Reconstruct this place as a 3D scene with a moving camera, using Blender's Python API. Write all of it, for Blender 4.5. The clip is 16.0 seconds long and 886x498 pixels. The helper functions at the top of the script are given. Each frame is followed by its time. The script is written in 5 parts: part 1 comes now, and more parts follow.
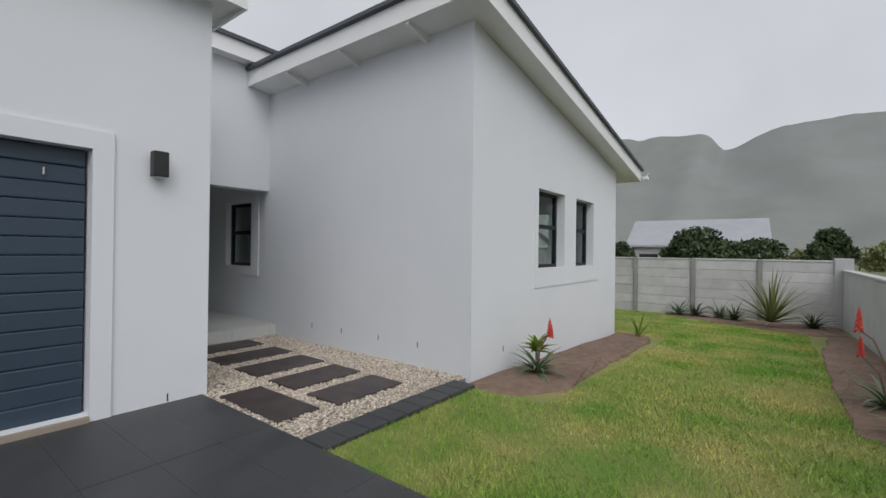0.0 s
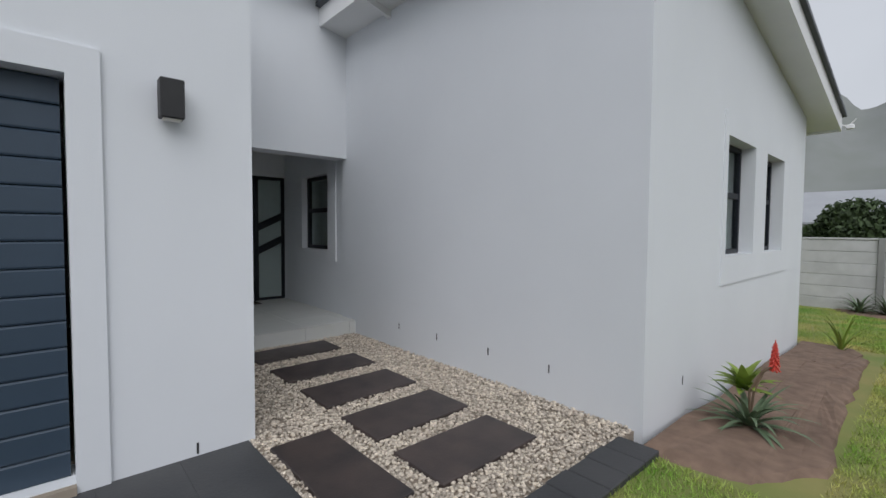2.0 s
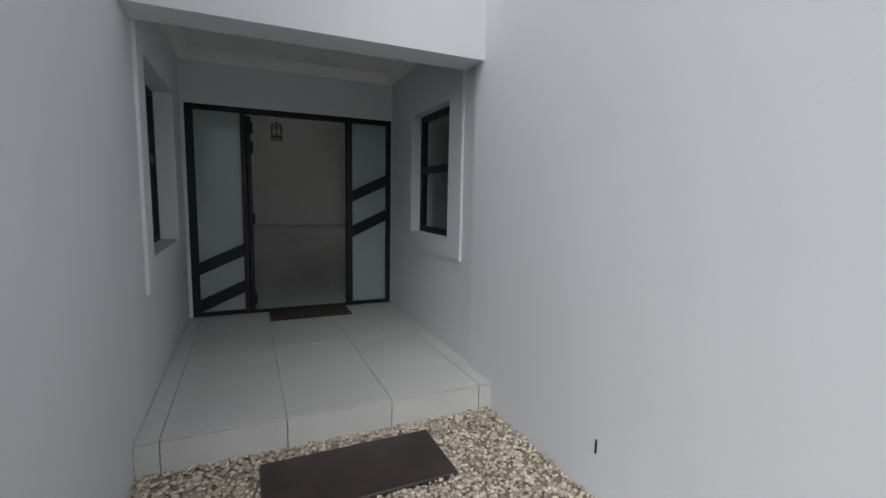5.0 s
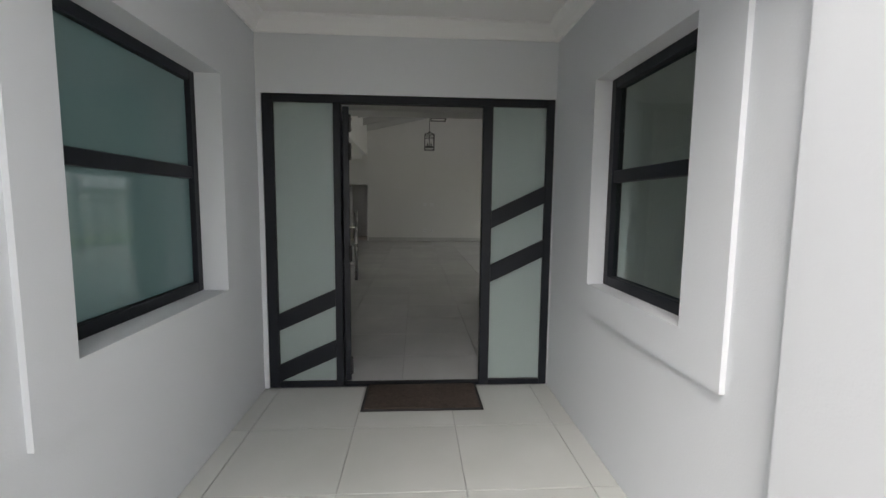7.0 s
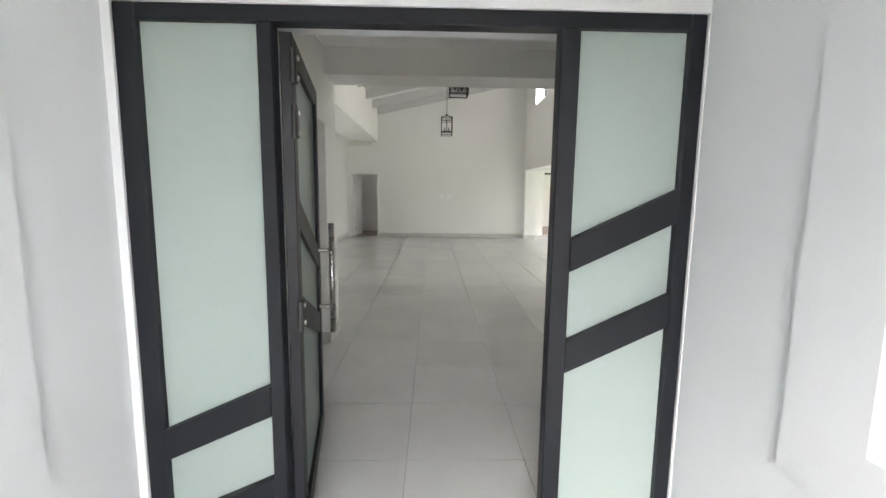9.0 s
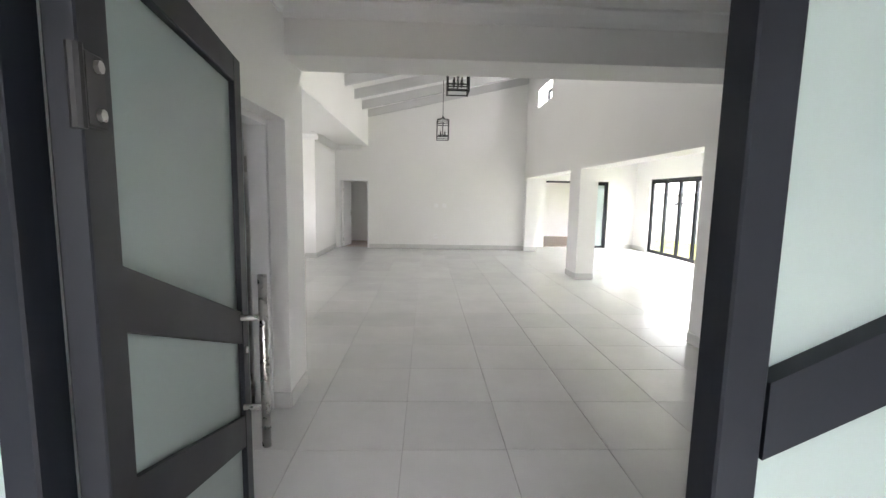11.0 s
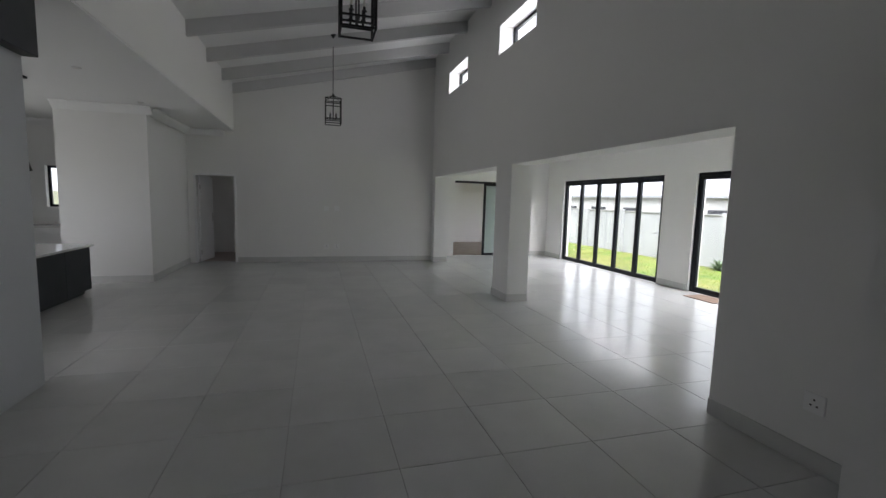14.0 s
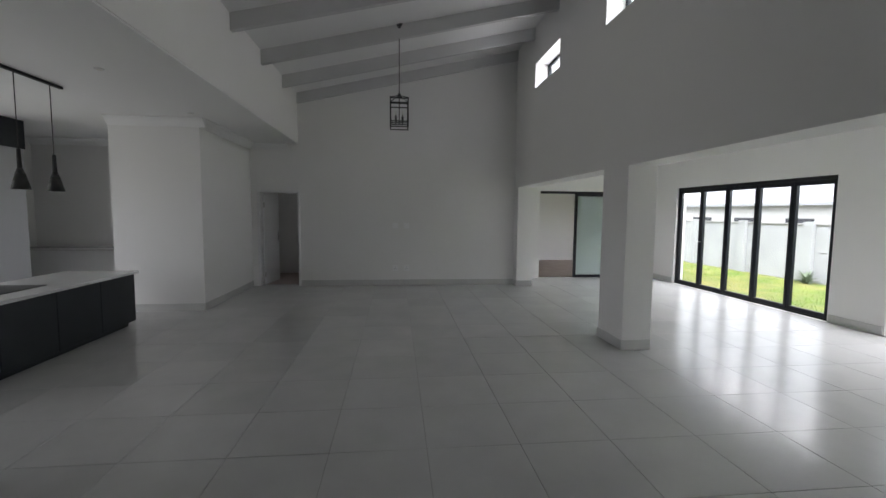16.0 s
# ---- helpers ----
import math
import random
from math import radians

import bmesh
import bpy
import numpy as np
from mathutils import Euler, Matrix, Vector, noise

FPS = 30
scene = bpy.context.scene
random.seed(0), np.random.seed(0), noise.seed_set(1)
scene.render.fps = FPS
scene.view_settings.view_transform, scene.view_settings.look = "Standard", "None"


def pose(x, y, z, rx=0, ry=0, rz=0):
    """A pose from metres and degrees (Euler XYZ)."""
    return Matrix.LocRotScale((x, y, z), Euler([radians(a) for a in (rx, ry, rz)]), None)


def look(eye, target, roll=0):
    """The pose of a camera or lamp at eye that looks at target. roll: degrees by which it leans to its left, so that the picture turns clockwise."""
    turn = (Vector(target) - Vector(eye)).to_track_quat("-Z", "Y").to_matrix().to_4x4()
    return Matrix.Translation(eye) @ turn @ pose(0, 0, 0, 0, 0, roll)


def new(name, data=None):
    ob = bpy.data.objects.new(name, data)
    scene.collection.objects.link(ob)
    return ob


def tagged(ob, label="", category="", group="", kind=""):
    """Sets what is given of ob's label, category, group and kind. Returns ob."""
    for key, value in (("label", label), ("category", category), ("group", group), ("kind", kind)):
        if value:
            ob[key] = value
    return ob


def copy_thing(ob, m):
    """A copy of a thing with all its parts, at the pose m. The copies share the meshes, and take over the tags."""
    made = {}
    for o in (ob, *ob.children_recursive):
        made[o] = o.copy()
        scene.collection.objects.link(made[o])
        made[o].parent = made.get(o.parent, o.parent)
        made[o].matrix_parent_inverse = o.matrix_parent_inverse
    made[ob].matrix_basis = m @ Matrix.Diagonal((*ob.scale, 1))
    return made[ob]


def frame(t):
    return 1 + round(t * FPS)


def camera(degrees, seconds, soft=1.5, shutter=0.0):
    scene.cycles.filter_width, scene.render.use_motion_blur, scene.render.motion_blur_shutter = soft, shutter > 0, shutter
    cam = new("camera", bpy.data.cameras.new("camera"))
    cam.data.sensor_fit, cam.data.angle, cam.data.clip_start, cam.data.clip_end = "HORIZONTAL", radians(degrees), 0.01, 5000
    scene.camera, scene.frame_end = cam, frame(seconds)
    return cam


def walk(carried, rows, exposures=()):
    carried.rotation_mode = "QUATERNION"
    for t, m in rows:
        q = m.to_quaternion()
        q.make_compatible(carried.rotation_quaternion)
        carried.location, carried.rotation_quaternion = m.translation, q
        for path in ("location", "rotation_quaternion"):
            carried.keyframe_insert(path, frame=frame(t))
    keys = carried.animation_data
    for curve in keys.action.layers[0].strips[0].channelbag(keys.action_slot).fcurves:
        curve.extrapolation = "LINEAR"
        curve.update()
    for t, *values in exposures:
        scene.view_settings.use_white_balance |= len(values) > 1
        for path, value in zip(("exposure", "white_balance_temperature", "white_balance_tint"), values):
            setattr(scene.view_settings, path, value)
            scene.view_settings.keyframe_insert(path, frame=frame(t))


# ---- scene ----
cam = camera(90.7, 16.0)
PATH = [
    (0, (2.487, -0.725, 1.233), (1.271, 0.862, 1.242), 0.7),
    (0.5, (2.238, -0.469, 1.246), (0.993, 1.095, 1.204), 0.8),
    (1, (1.853, -0.257, 1.223), (0.578, 1.283, 1.158), 0.7),
    (1.5, (1.472, -0.025, 1.215), (0.06, 1.39, 1.131), 0.4),
    (2, (1.08, 0.27, 1.238), (-0.406, 1.606, 1.149), 0.4),
    (2.5, (0.646, 0.513, 1.255), (-0.883, 1.799, 1.156), 0.4),
    (3, (0.185, 0.796, 1.27), (-1.362, 2.058, 1.145), 0.1),
    (3.5, (-0.258, 1.07, 1.242), (-1.83, 2.298, 1.108), 0.3),
    (4, (-0.755, 1.306, 1.251), (-2.338, 2.514, 1.069), 0.7),
    (4.5, (-1.183, 1.6, 1.246), (-2.845, 2.692, 1.037), 0.7),
    (5, (-1.593, 1.824, 1.268), (-3.405, 2.638, 1.033), 1.2),
    (5.2, (-1.775, 1.906, 1.281), (-3.641, 2.587, 1.047), 1.3),
    (7.5, (-3.802, 2.412, 1.382), (-5.789, 2.506, 1.175), 0.6),
    (8, (-4.188, 2.42, 1.389), (-6.175, 2.489, 1.169), 0.8),
    (8.5, (-4.538, 2.375, 1.475), (-6.521, 2.424, 1.225), 0.7),
    (9, (-4.96, 2.403, 1.49), (-6.942, 2.454, 1.231), 0.7),
    (9.5, (-5.385, 2.395, 1.504), (-7.368, 2.447, 1.245), 0.6),
    (11.8, (-6.552, 2.413, 1.613), (-8.538, 2.496, 1.39), 1.5),
    (12, (-6.779, 2.451, 1.599), (-8.766, 2.514, 1.378), 1.6),
    (12.5, (-7.05, 2.464, 1.571), (-9.034, 2.574, 1.345), 1.4),
    (13, (-7.414, 2.538, 1.588), (-9.376, 2.856, 1.359), 2.0),
    (13.5, (-7.772, 2.455, 1.574), (-9.689, 2.979, 1.356), 2.2),
    (14, (-8.134, 2.465, 1.59), (-10.044, 3.019, 1.372), 1.6),
    (14.5, (-8.519, 2.536, 1.621), (-10.424, 3.111, 1.416), 1.0),
    (15, (-8.887, 2.581, 1.613), (-10.799, 3.133, 1.417), 1.0),
    (15.5, (-9.262, 2.613, 1.623), (-11.188, 3.121, 1.442), 0.7),
    (16, (-9.639, 2.724, 1.619), (-11.621, 2.936, 1.455), 0.5),
]
walk(cam, [(t, look(eye, target, roll)) for t, eye, target, roll in PATH],
     exposures=[(0, 0.1, 6350, 12), (1.5, 0.05, 6250, 12), (2.5, 0.15, 6100, 11), (4.0, 0.2, 6000, 9), (5.2, 0.8, 6450, 12), (6.3, 1.6, 6600, 12), (7.5, 2.7, 6900, 13), (8.0, 3.45, 6900, 13), (8.5, 3.85, 6900, 14), (9.0, 4.05, 6850, 14),
                (9.5, 4.35, 6750, 15), (11.8, 4.4, 6600, 16), (12.5, 4.35, 6500, 16), (13.0, 3.95, 6400, 16), (13.5, 2.95, 6350, 16), (14.0, 2.4, 6300, 16), (16, 2.4, 6300, 16)])

# ---- light ----
world = bpy.data.worlds.new("overcast")
scene.world = world
world.use_nodes = True
wn, wl = world.node_tree.nodes, world.node_tree.links
sky = wn.new("ShaderNodeTexSky")
sky.sky_type, sky.sun_disc = "NISHITA", False
sky.sun_elevation, sky.sun_rotation = radians(47), radians(129)
sky.air_density, sky.dust_density = 1.0, 4.0
sat = wn.new("ShaderNodeHueSaturation")
sat.inputs["Saturation"].default_value = 0.12
cloud = wn.new("ShaderNodeTexNoise")
cloud.inputs["Scale"].default_value, cloud.inputs["Detail"].default_value = 2.5, 5
coord = wn.new("ShaderNodeTexCoord")
ramp = wn.new("ShaderNodeMapRange")
ramp.inputs[3].default_value, ramp.inputs[4].default_value = 0.82, 1.15
mul = wn.new("ShaderNodeMixRGB")
mul.blend_type, mul.inputs[0].default_value = "MULTIPLY", 1.0
wl.new(coord.outputs["Generated"], cloud.inputs["Vector"])
wl.new(cloud.outputs["Fac"], ramp.inputs[0])
wl.new(sky.outputs[0], sat.inputs["Color"])
veil = wn.new("ShaderNodeMixRGB")
veil.inputs[0].default_value, veil.inputs[2].default_value = 0.75, (5.6, 5.8, 6.0, 1)
wl.new(sat.outputs[0], veil.inputs[1])
wl.new(veil.outputs[0], mul.inputs[1])
wl.new(ramp.outputs[0], mul.inputs[2])
wl.new(mul.outputs[0], wn["Background"].inputs[0])
wn["Background"].inputs[1].default_value = 0.115
sun = new("sun", bpy.data.lights.new("sun", "SUN"))
sun.data.energy, sun.data.angle, sun.data.color = 1.2, radians(60), (1, 0.98, 0.95)
sun.matrix_world = look((10, -8, 13.5), (0, 0, 0))


def added_sky_lamp(name, at, target, w, h, watts):
    """An added area lamp just outside an opening, boosting the sky light there."""
    lp = new(name, bpy.data.lights.new(name, "AREA"))
    lp.data.shape, lp.data.size, lp.data.size_y, lp.data.energy, lp.data.color = "RECTANGLE", w, h, watts, (1.0, 0.99, 0.97)
    lp.matrix_world = look(at, target)


for wx in (-17.475, -14.575, -11.675):
    added_sky_lamp("clerestory_daylight", (wx, 5.80, 4.27), (wx, 0, 4.0), 1.25, 0.43, 1.8)
# Extra light for the kitchen, outside its unseen left windows.
for wx in (-15.1, -11.9):
    added_sky_lamp("kitchen_daylight", (wx, -4.83, 1.62), (wx, 0, 1.5), 2.1, 1.3, 3.0)
# Lamps added above the door heads, out of view, to brighten the room.
for wx in (-17.5, -12.9):
    added_sky_lamp("folding_door_daylight", (wx, 10.05, 2.78), (wx, 6.3, 0.4), 3.6, 0.7, 42.0)


# ---- materials ----
def mat(name, col, rough=0.6, col2=None, scale=8.0, bump=0.0, bscale=120.0, metal=0.0, lo=0.32, hi=0.68, spec=0.5, vary=0.0, big=0.35, island=0.0):
    """Two scales of noise between two colours, with fine relief."""
    m = bpy.data.materials.new(name)
    m.use_nodes = True
    n, l = m.node_tree.nodes, m.node_tree.links
    b = n["Principled BSDF"]
    b.inputs["Roughness"].default_value, b.inputs["Metallic"].default_value = rough, metal
    b.inputs["Specular IOR Level"].default_value = spec
    col2 = col2 or tuple(c * 0.9 for c in col)
    tc = n.new("ShaderNodeTexCoord")
    a = n.new("ShaderNodeTexNoise")
    a.inputs["Scale"].default_value, a.inputs["Detail"].default_value = scale, 6
    c = n.new("ShaderNodeTexNoise")
    c.inputs["Scale"].default_value, c.inputs["Detail"].default_value = scale * big * 0.4, 3
    geo = n.new("ShaderNodeNewGeometry")
    for q in (a, c):
        l.new(geo.outputs["Position"], q.inputs["Vector"])
    add = n.new("ShaderNodeMath")
    add.operation = "MULTIPLY_ADD"
    l.new(a.outputs["Fac"], add.inputs[0])
    add.inputs[1].default_value = 0.6
    half = n.new("ShaderNodeMath")
    half.operation = "MULTIPLY"
    half.inputs[1].default_value = 0.4
    l.new(c.outputs["Fac"], half.inputs[0])
    l.new(half.outputs[0], add.inputs[2])
    st = n.new("ShaderNodeMapRange")
    st.inputs[1].default_value, st.inputs[2].default_value = lo, hi
    l.new(add.outputs[0], st.inputs[0])
    mix = n.new("ShaderNodeMixRGB")
    mix.inputs[1].default_value, mix.inputs[2].default_value = (*col, 1), (*col2, 1)
    l.new(st.outputs[0], mix.inputs[0])
    out = mix.outputs[0]
    if vary or island:
        hs = n.new("ShaderNodeHueSaturation")
        mr = n.new("ShaderNodeMapRange")
        w = vary or island
        mr.inputs[3].default_value, mr.inputs[4].default_value = 1 - w, 1 + w
        if vary:
            l.new(n.new("ShaderNodeObjectInfo").outputs["Random"], mr.inputs[0])
        else:
            l.new(geo.outputs["Random Per Island"], mr.inputs[0])
        l.new(mr.outputs[0], hs.inputs["Value"])
        l.new(out, hs.inputs["Color"])
        out = hs.outputs[0]
    l.new(out, b.inputs["Base Color"])
    rr = n.new("ShaderNodeMapRange")
    rr.inputs[3].default_value, rr.inputs[4].default_value = rough * 0.88, min(1, rough * 1.12)
    l.new(a.outputs["Fac"], rr.inputs[0])
    l.new(rr.outputs[0], b.inputs["Roughness"])
    if bump:
        g = n.new("ShaderNodeTexNoise")
        g.inputs["Scale"].default_value, g.inputs["Detail"].default_value = bscale, 4
        l.new(geo.outputs["Position"], g.inputs["Vector"])
        bp = n.new("ShaderNodeBump")
        bp.inputs["Strength"].default_value, bp.inputs["Distance"].default_value = bump, 0.004
        l.new(g.outputs["Fac"], bp.inputs["Height"])
        l.new(bp.outputs[0], b.inputs["Normal"])
    return m


PLASTER = mat("outside_plaster", (0.70, 0.72, 0.745), 0.85, (0.665, 0.685, 0.71), 1.2, 0.16, 130)
PAINT = mat("inside_paint", (0.84, 0.835, 0.82), 0.75, (0.81, 0.805, 0.79), 0.8, 0.12, 90)
CEIL = mat("ceiling_paint", (0.86, 0.86, 0.855), 0.85, (0.83, 0.83, 0.825), 0.7, 0.08, 60)
WHITE = mat("white_gloss", (0.80, 0.80, 0.80), 0.4, (0.76, 0.76, 0.76), 3, 0.05, 60)
PLATE = mat("white_plastic", (0.88, 0.88, 0.88), 0.3, (0.86, 0.86, 0.86), 5)
SKIRT = mat("skirting_tile", (0.62, 0.62, 0.60), 0.3, (0.57, 0.57, 0.56), 3)
TILE = mat("floor_tile", (0.62, 0.622, 0.615), 0.215, (0.53, 0.533, 0.53), 2.2, 0.03, 30, vary=0.04)
PORCHTILE = mat("porch_tile", (0.60, 0.60, 0.58), 0.33, (0.52, 0.53, 0.50), 2.2, 0.04, 60, vary=0.04)
GROUT = mat("grout", (0.45, 0.45, 0.44), 0.9, (0.38, 0.38, 0.37), 20)
ALU = mat("charcoal_aluminium", (0.010, 0.012, 0.018), 0.45, (0.008, 0.010, 0.014), 6, 0.02, 200, spec=0.3)
GARAGE = mat("slate_blue_steel", (0.034, 0.056, 0.084), 0.45, (0.028, 0.048, 0.074), 3, 0.08, 90)
BLACK = mat("black_metal", (0.012, 0.012, 0.013), 0.5, (0.02, 0.02, 0.02), 12)
STEEL = mat("brushed_steel", (0.55, 0.54, 0.52), 0.28, (0.45, 0.44, 0.43), 40, metal=1.0)
ROOFM = mat("dark_roof_sheet", (0.07, 0.08, 0.095), 0.5, (0.055, 0.062, 0.075), 3)
DRIVE = mat("dark_paver", (0.030, 0.031, 0.034), 0.55, (0.060, 0.060, 0.062), 2.6, 0.5, 60, vary=0.03)
SLAB = mat("rust_brown_slab", (0.070, 0.050, 0.044), 0.45, (0.024, 0.020, 0.020), 5, 0.3, 70, vary=0.12)
JOINT = mat("dark_joint", (0.036, 0.036, 0.038), 0.95, (0.030, 0.030, 0.031), 20)
CONC = mat("raw_concrete", (0.33, 0.28, 0.22), 0.9, (0.27, 0.23, 0.18), 6, 0.4, 60)
PEBBLE = mat("pebble", (0.60, 0.53, 0.43), 0.75, (0.42, 0.36, 0.30), 30, 0.2, 300, island=0.42)
PEBBLEBED = mat("pebble_bed", (0.36, 0.30, 0.235), 0.9, (0.20, 0.165, 0.13), 60, 0.8, 60)
SOIL = mat("mulch_soil", (0.24, 0.16, 0.115), 0.95, (0.12, 0.078, 0.055), 9, 0.9, 40)
LAWN = mat("lawn_ground", (0.10, 0.18, 0.025), 0.95, (0.28, 0.24, 0.09), 1.5, 0.8, 70)
BLADE = mat("grass_blade", (0.16, 0.33, 0.03), 0.7, (0.50, 0.45, 0.15), 1.5, lo=0.40, hi=0.64, island=0.3)
VIBRA = mat("precast_panel", (0.56, 0.56, 0.55), 0.9, (0.42, 0.42, 0.41), 3, 0.5, 30, vary=0.08)
POSTM = mat("weathered_post", (0.30, 0.30, 0.29), 0.9, (0.22, 0.22, 0.21), 4, 0.5, 30)
FENCEW = mat("white_washed_wall", (0.50, 0.50, 0.50), 0.85, (0.40, 0.40, 0.40), 1.5, 0.3, 40)
# Whitewash darkened to offset the bright exposure of the room looking out.
YARDW = mat("darkened_yard_wall", (0.40, 0.41, 0.42), 0.9, (0.30, 0.31, 0.32), 1.2, 0.4, 40)
SLATE = mat("door_grey_paint", (0.68, 0.69, 0.72), 0.5, (0.64, 0.65, 0.68), 2, 0.05, 60)
MATM = mat("coir_mat", (0.085, 0.062, 0.05), 0.95, (0.05, 0.037, 0.03), 40, 0.9, 200)
STONE = mat("white_quartz_top", (0.74, 0.74, 0.73), 0.15, (0.68, 0.68, 0.67), 5)
CAB = mat("charcoal_cabinet", (0.018, 0.022, 0.028), 0.5, (0.014, 0.018, 0.023), 3)
WOODF = mat("brown_laminate", (0.30, 0.24, 0.20), 0.5, (0.25, 0.19, 0.16), 4)
LEAF = mat("aloe_leaf", (0.10, 0.16, 0.085), 0.5, (0.17, 0.22, 0.13), 12, island=0.2)
LIMELEAF = mat("lime_leaf", (0.16, 0.26, 0.03), 0.5, (0.25, 0.32, 0.05), 10, island=0.2)
DARKLEAF = mat("tree_leaf", (0.030, 0.055, 0.018), 0.7, (0.055, 0.085, 0.028), 4, island=0.35)
YUCLEAF = mat("yucca_leaf", (0.15, 0.19, 0.07), 0.5, (0.24, 0.25, 0.10), 6, island=0.25)
REDF = mat("red_bloom", (0.62, 0.06, 0.03), 0.6, (0.48, 0.04, 0.03), 30)
STALK = mat("brown_stalk", (0.16, 0.10, 0.06), 0.7, (0.11, 0.08, 0.05), 20)
BARK = mat("bark", (0.10, 0.08, 0.06), 0.95, (0.06, 0.05, 0.04), 14, 0.8, 40)
FARWALL = mat("far_house_wall", (0.52, 0.52, 0.515), 0.9, (0.46, 0.46, 0.455), 0.5)
FARROOF = mat("far_house_roof", (0.36, 0.37, 0.39), 0.7, (0.31, 0.32, 0.34), 1.0)
DARKWIN = mat("far_window", (0.05, 0.055, 0.06), 0.2, (0.04, 0.04, 0.05), 1)
# Mist over the hills is mixed into this grey.
HILL = mat("mist_toned_hill", (0.245, 0.255, 0.25), 1.0, (0.20, 0.215, 0.195), 0.012, spec=0.0)
BULB = mat("bulb_glass", (0.75, 0.73, 0.68), 0.3)


def glass(name, tint, rough=0.0, alpha_mix=0.12):
    m = bpy.data.materials.new(name)
    m.use_nodes = True
    n, l = m.node_tree.nodes, m.node_tree.links
    n.remove(n["Principled BSDF"])
    tr, gl, mx = n.new("ShaderNodeBsdfTransparent"), n.new("ShaderNodeBsdfGlossy"), n.new("ShaderNodeMixShader")
    tr.inputs[0].default_value = (*tint, 1)
    gl.inputs["Roughness"].default_value = rough
    f, pw, ad = n.new("ShaderNodeLayerWeight"), n.new("ShaderNodeMath"), n.new("ShaderNodeMath")
    pw.operation, pw.inputs[1].default_value = "POWER", 5.0
    ad.operation, ad.inputs[1].default_value, ad.inputs[2].default_value = "MULTIPLY_ADD", 0.6, 0.035
    l.new(f.outputs["Facing"], pw.inputs[0])
    l.new(pw.outputs[0], ad.inputs[0])
    l.new(ad.outputs[0], mx.inputs[0])
    l.new(tr.outputs[0], mx.inputs[1])
    l.new(gl.outputs[0], mx.inputs[2])
    l.new(mx.outputs[0], n["Material Output"].inputs[0])
    return m


GLASS = glass("clear_glass", (0.96, 0.975, 0.97))
TINTED = glass("tinted_glass", (0.80, 0.86, 0.84))


def frosted():
    m = bpy.data.materials.new("frosted_film_glass")
    m.use_nodes = True
    n, l = m.node_tree.nodes, m.node_tree.links
    b = n["Principled BSDF"]
    b.inputs["Base Color"].default_value = (0.53, 0.61, 0.59, 1)
    b.inputs["Roughness"].default_value = 0.06
    t = n.new("ShaderNodeBsdfTranslucent")
    t.inputs[0].default_value = (0.68, 0.77, 0.75, 1)
    mx = n.new("ShaderNodeMixShader")
    mx.inputs[0].default_value = 0.45
    l.new(b.outputs[0], mx.inputs[1])
    l.new(t.outputs[0], mx.inputs[2])
    l.new(mx.outputs[0], n["Material Output"].inputs[0])
    return m


FROST = frosted()
# The grey carries the shade on the rafter faces below the white ceiling.
RAFTER = mat("shaded_rafter_paint", (0.62, 0.62, 0.62), 0.6, (0.58, 0.58, 0.58), 2)


# ---- building helpers ----
def add_box(bm, x0, x1, y0, y1, z0, z1):
    v = [bm.verts.new((x, y, z)) for x in (x0, x1) for y in (y0, y1) for z in (z0, z1)]
    for f in ((0, 1, 3, 2), (4, 6, 7, 5), (0, 4, 5, 1), (2, 3, 7, 6), (0, 2, 6, 4), (1, 5, 7, 3)):
        bm.faces.new([v[i] for i in f])


def bevel(bm, w=0.004, seg=1):
    bmesh.ops.bevel(bm, geom=bm.edges[:], offset=w, segments=seg, affect="EDGES", clamp_overlap=True)


def box(x0, x1, y0, y1, z0, z1, bev=0.0):
    bm = bmesh.new()
    add_box(bm, min(x0, x1), max(x0, x1), min(y0, y1), max(y0, y1), min(z0, z1), max(z0, z1))
    bmesh.ops.recalc_face_normals(bm, faces=bm.faces)
    if bev:
        bevel(bm, bev)
    return bm


def cyl(p, q, r, r2=None, seg=10):
    """A tapered rod from p to q."""
    bm = bmesh.new()
    add_rod(bm, p, q, r, r2, seg)
    return bm


def add_rod(bm, p, q, r, r2=None, seg=8):
    p, q = Vector(p), Vector(q)
    m = Matrix.Translation((p + q) / 2) @ (q - p).to_track_quat("Z", "Y").to_matrix().to_4x4()
    bmesh.ops.create_cone(bm, cap_ends=True, segments=seg, radius1=r, radius2=r if r2 is None else r2, depth=(q - p).length, matrix=m)


def prism(points, axis, a0, a1):
    """A flat outline pushed along an axis; points are in the other two axes, in order x, y, z."""
    bm = bmesh.new()
    def at(u, v, a):
        return {"x": (a, u, v), "y": (u, a, v), "z": (u, v, a)}[axis]
    lo = [bm.verts.new(at(u, v, a0)) for u, v in points]
    hi = [bm.verts.new(at(u, v, a1)) for u, v in points]
    bm.faces.new(lo)
    bm.faces.new(hi[::-1])
    n = len(points)
    for i in range(n):
        bm.faces.new((lo[i], hi[i], hi[(i + 1) % n], lo[(i + 1) % n]))
    bmesh.ops.recalc_face_normals(bm, faces=bm.faces)
    return bm


def obj(name, bm, material, smooth=False):
    me = bpy.data.meshes.new(name)
    bm.to_mesh(me)
    bm.free()
    me.materials.append(material)
    if smooth:
        me.shade_smooth()
    return new(name, me)


def part(name, bm, material, parent, label="", smooth=False):
    ob = obj(name, bm, material, smooth)
    ob.parent = parent
    if label:
        ob["label"] = label
    return ob


def structure(name, bm, material, label="", category=""):
    return tagged(obj(name, bm, material), label, category, kind="structure")


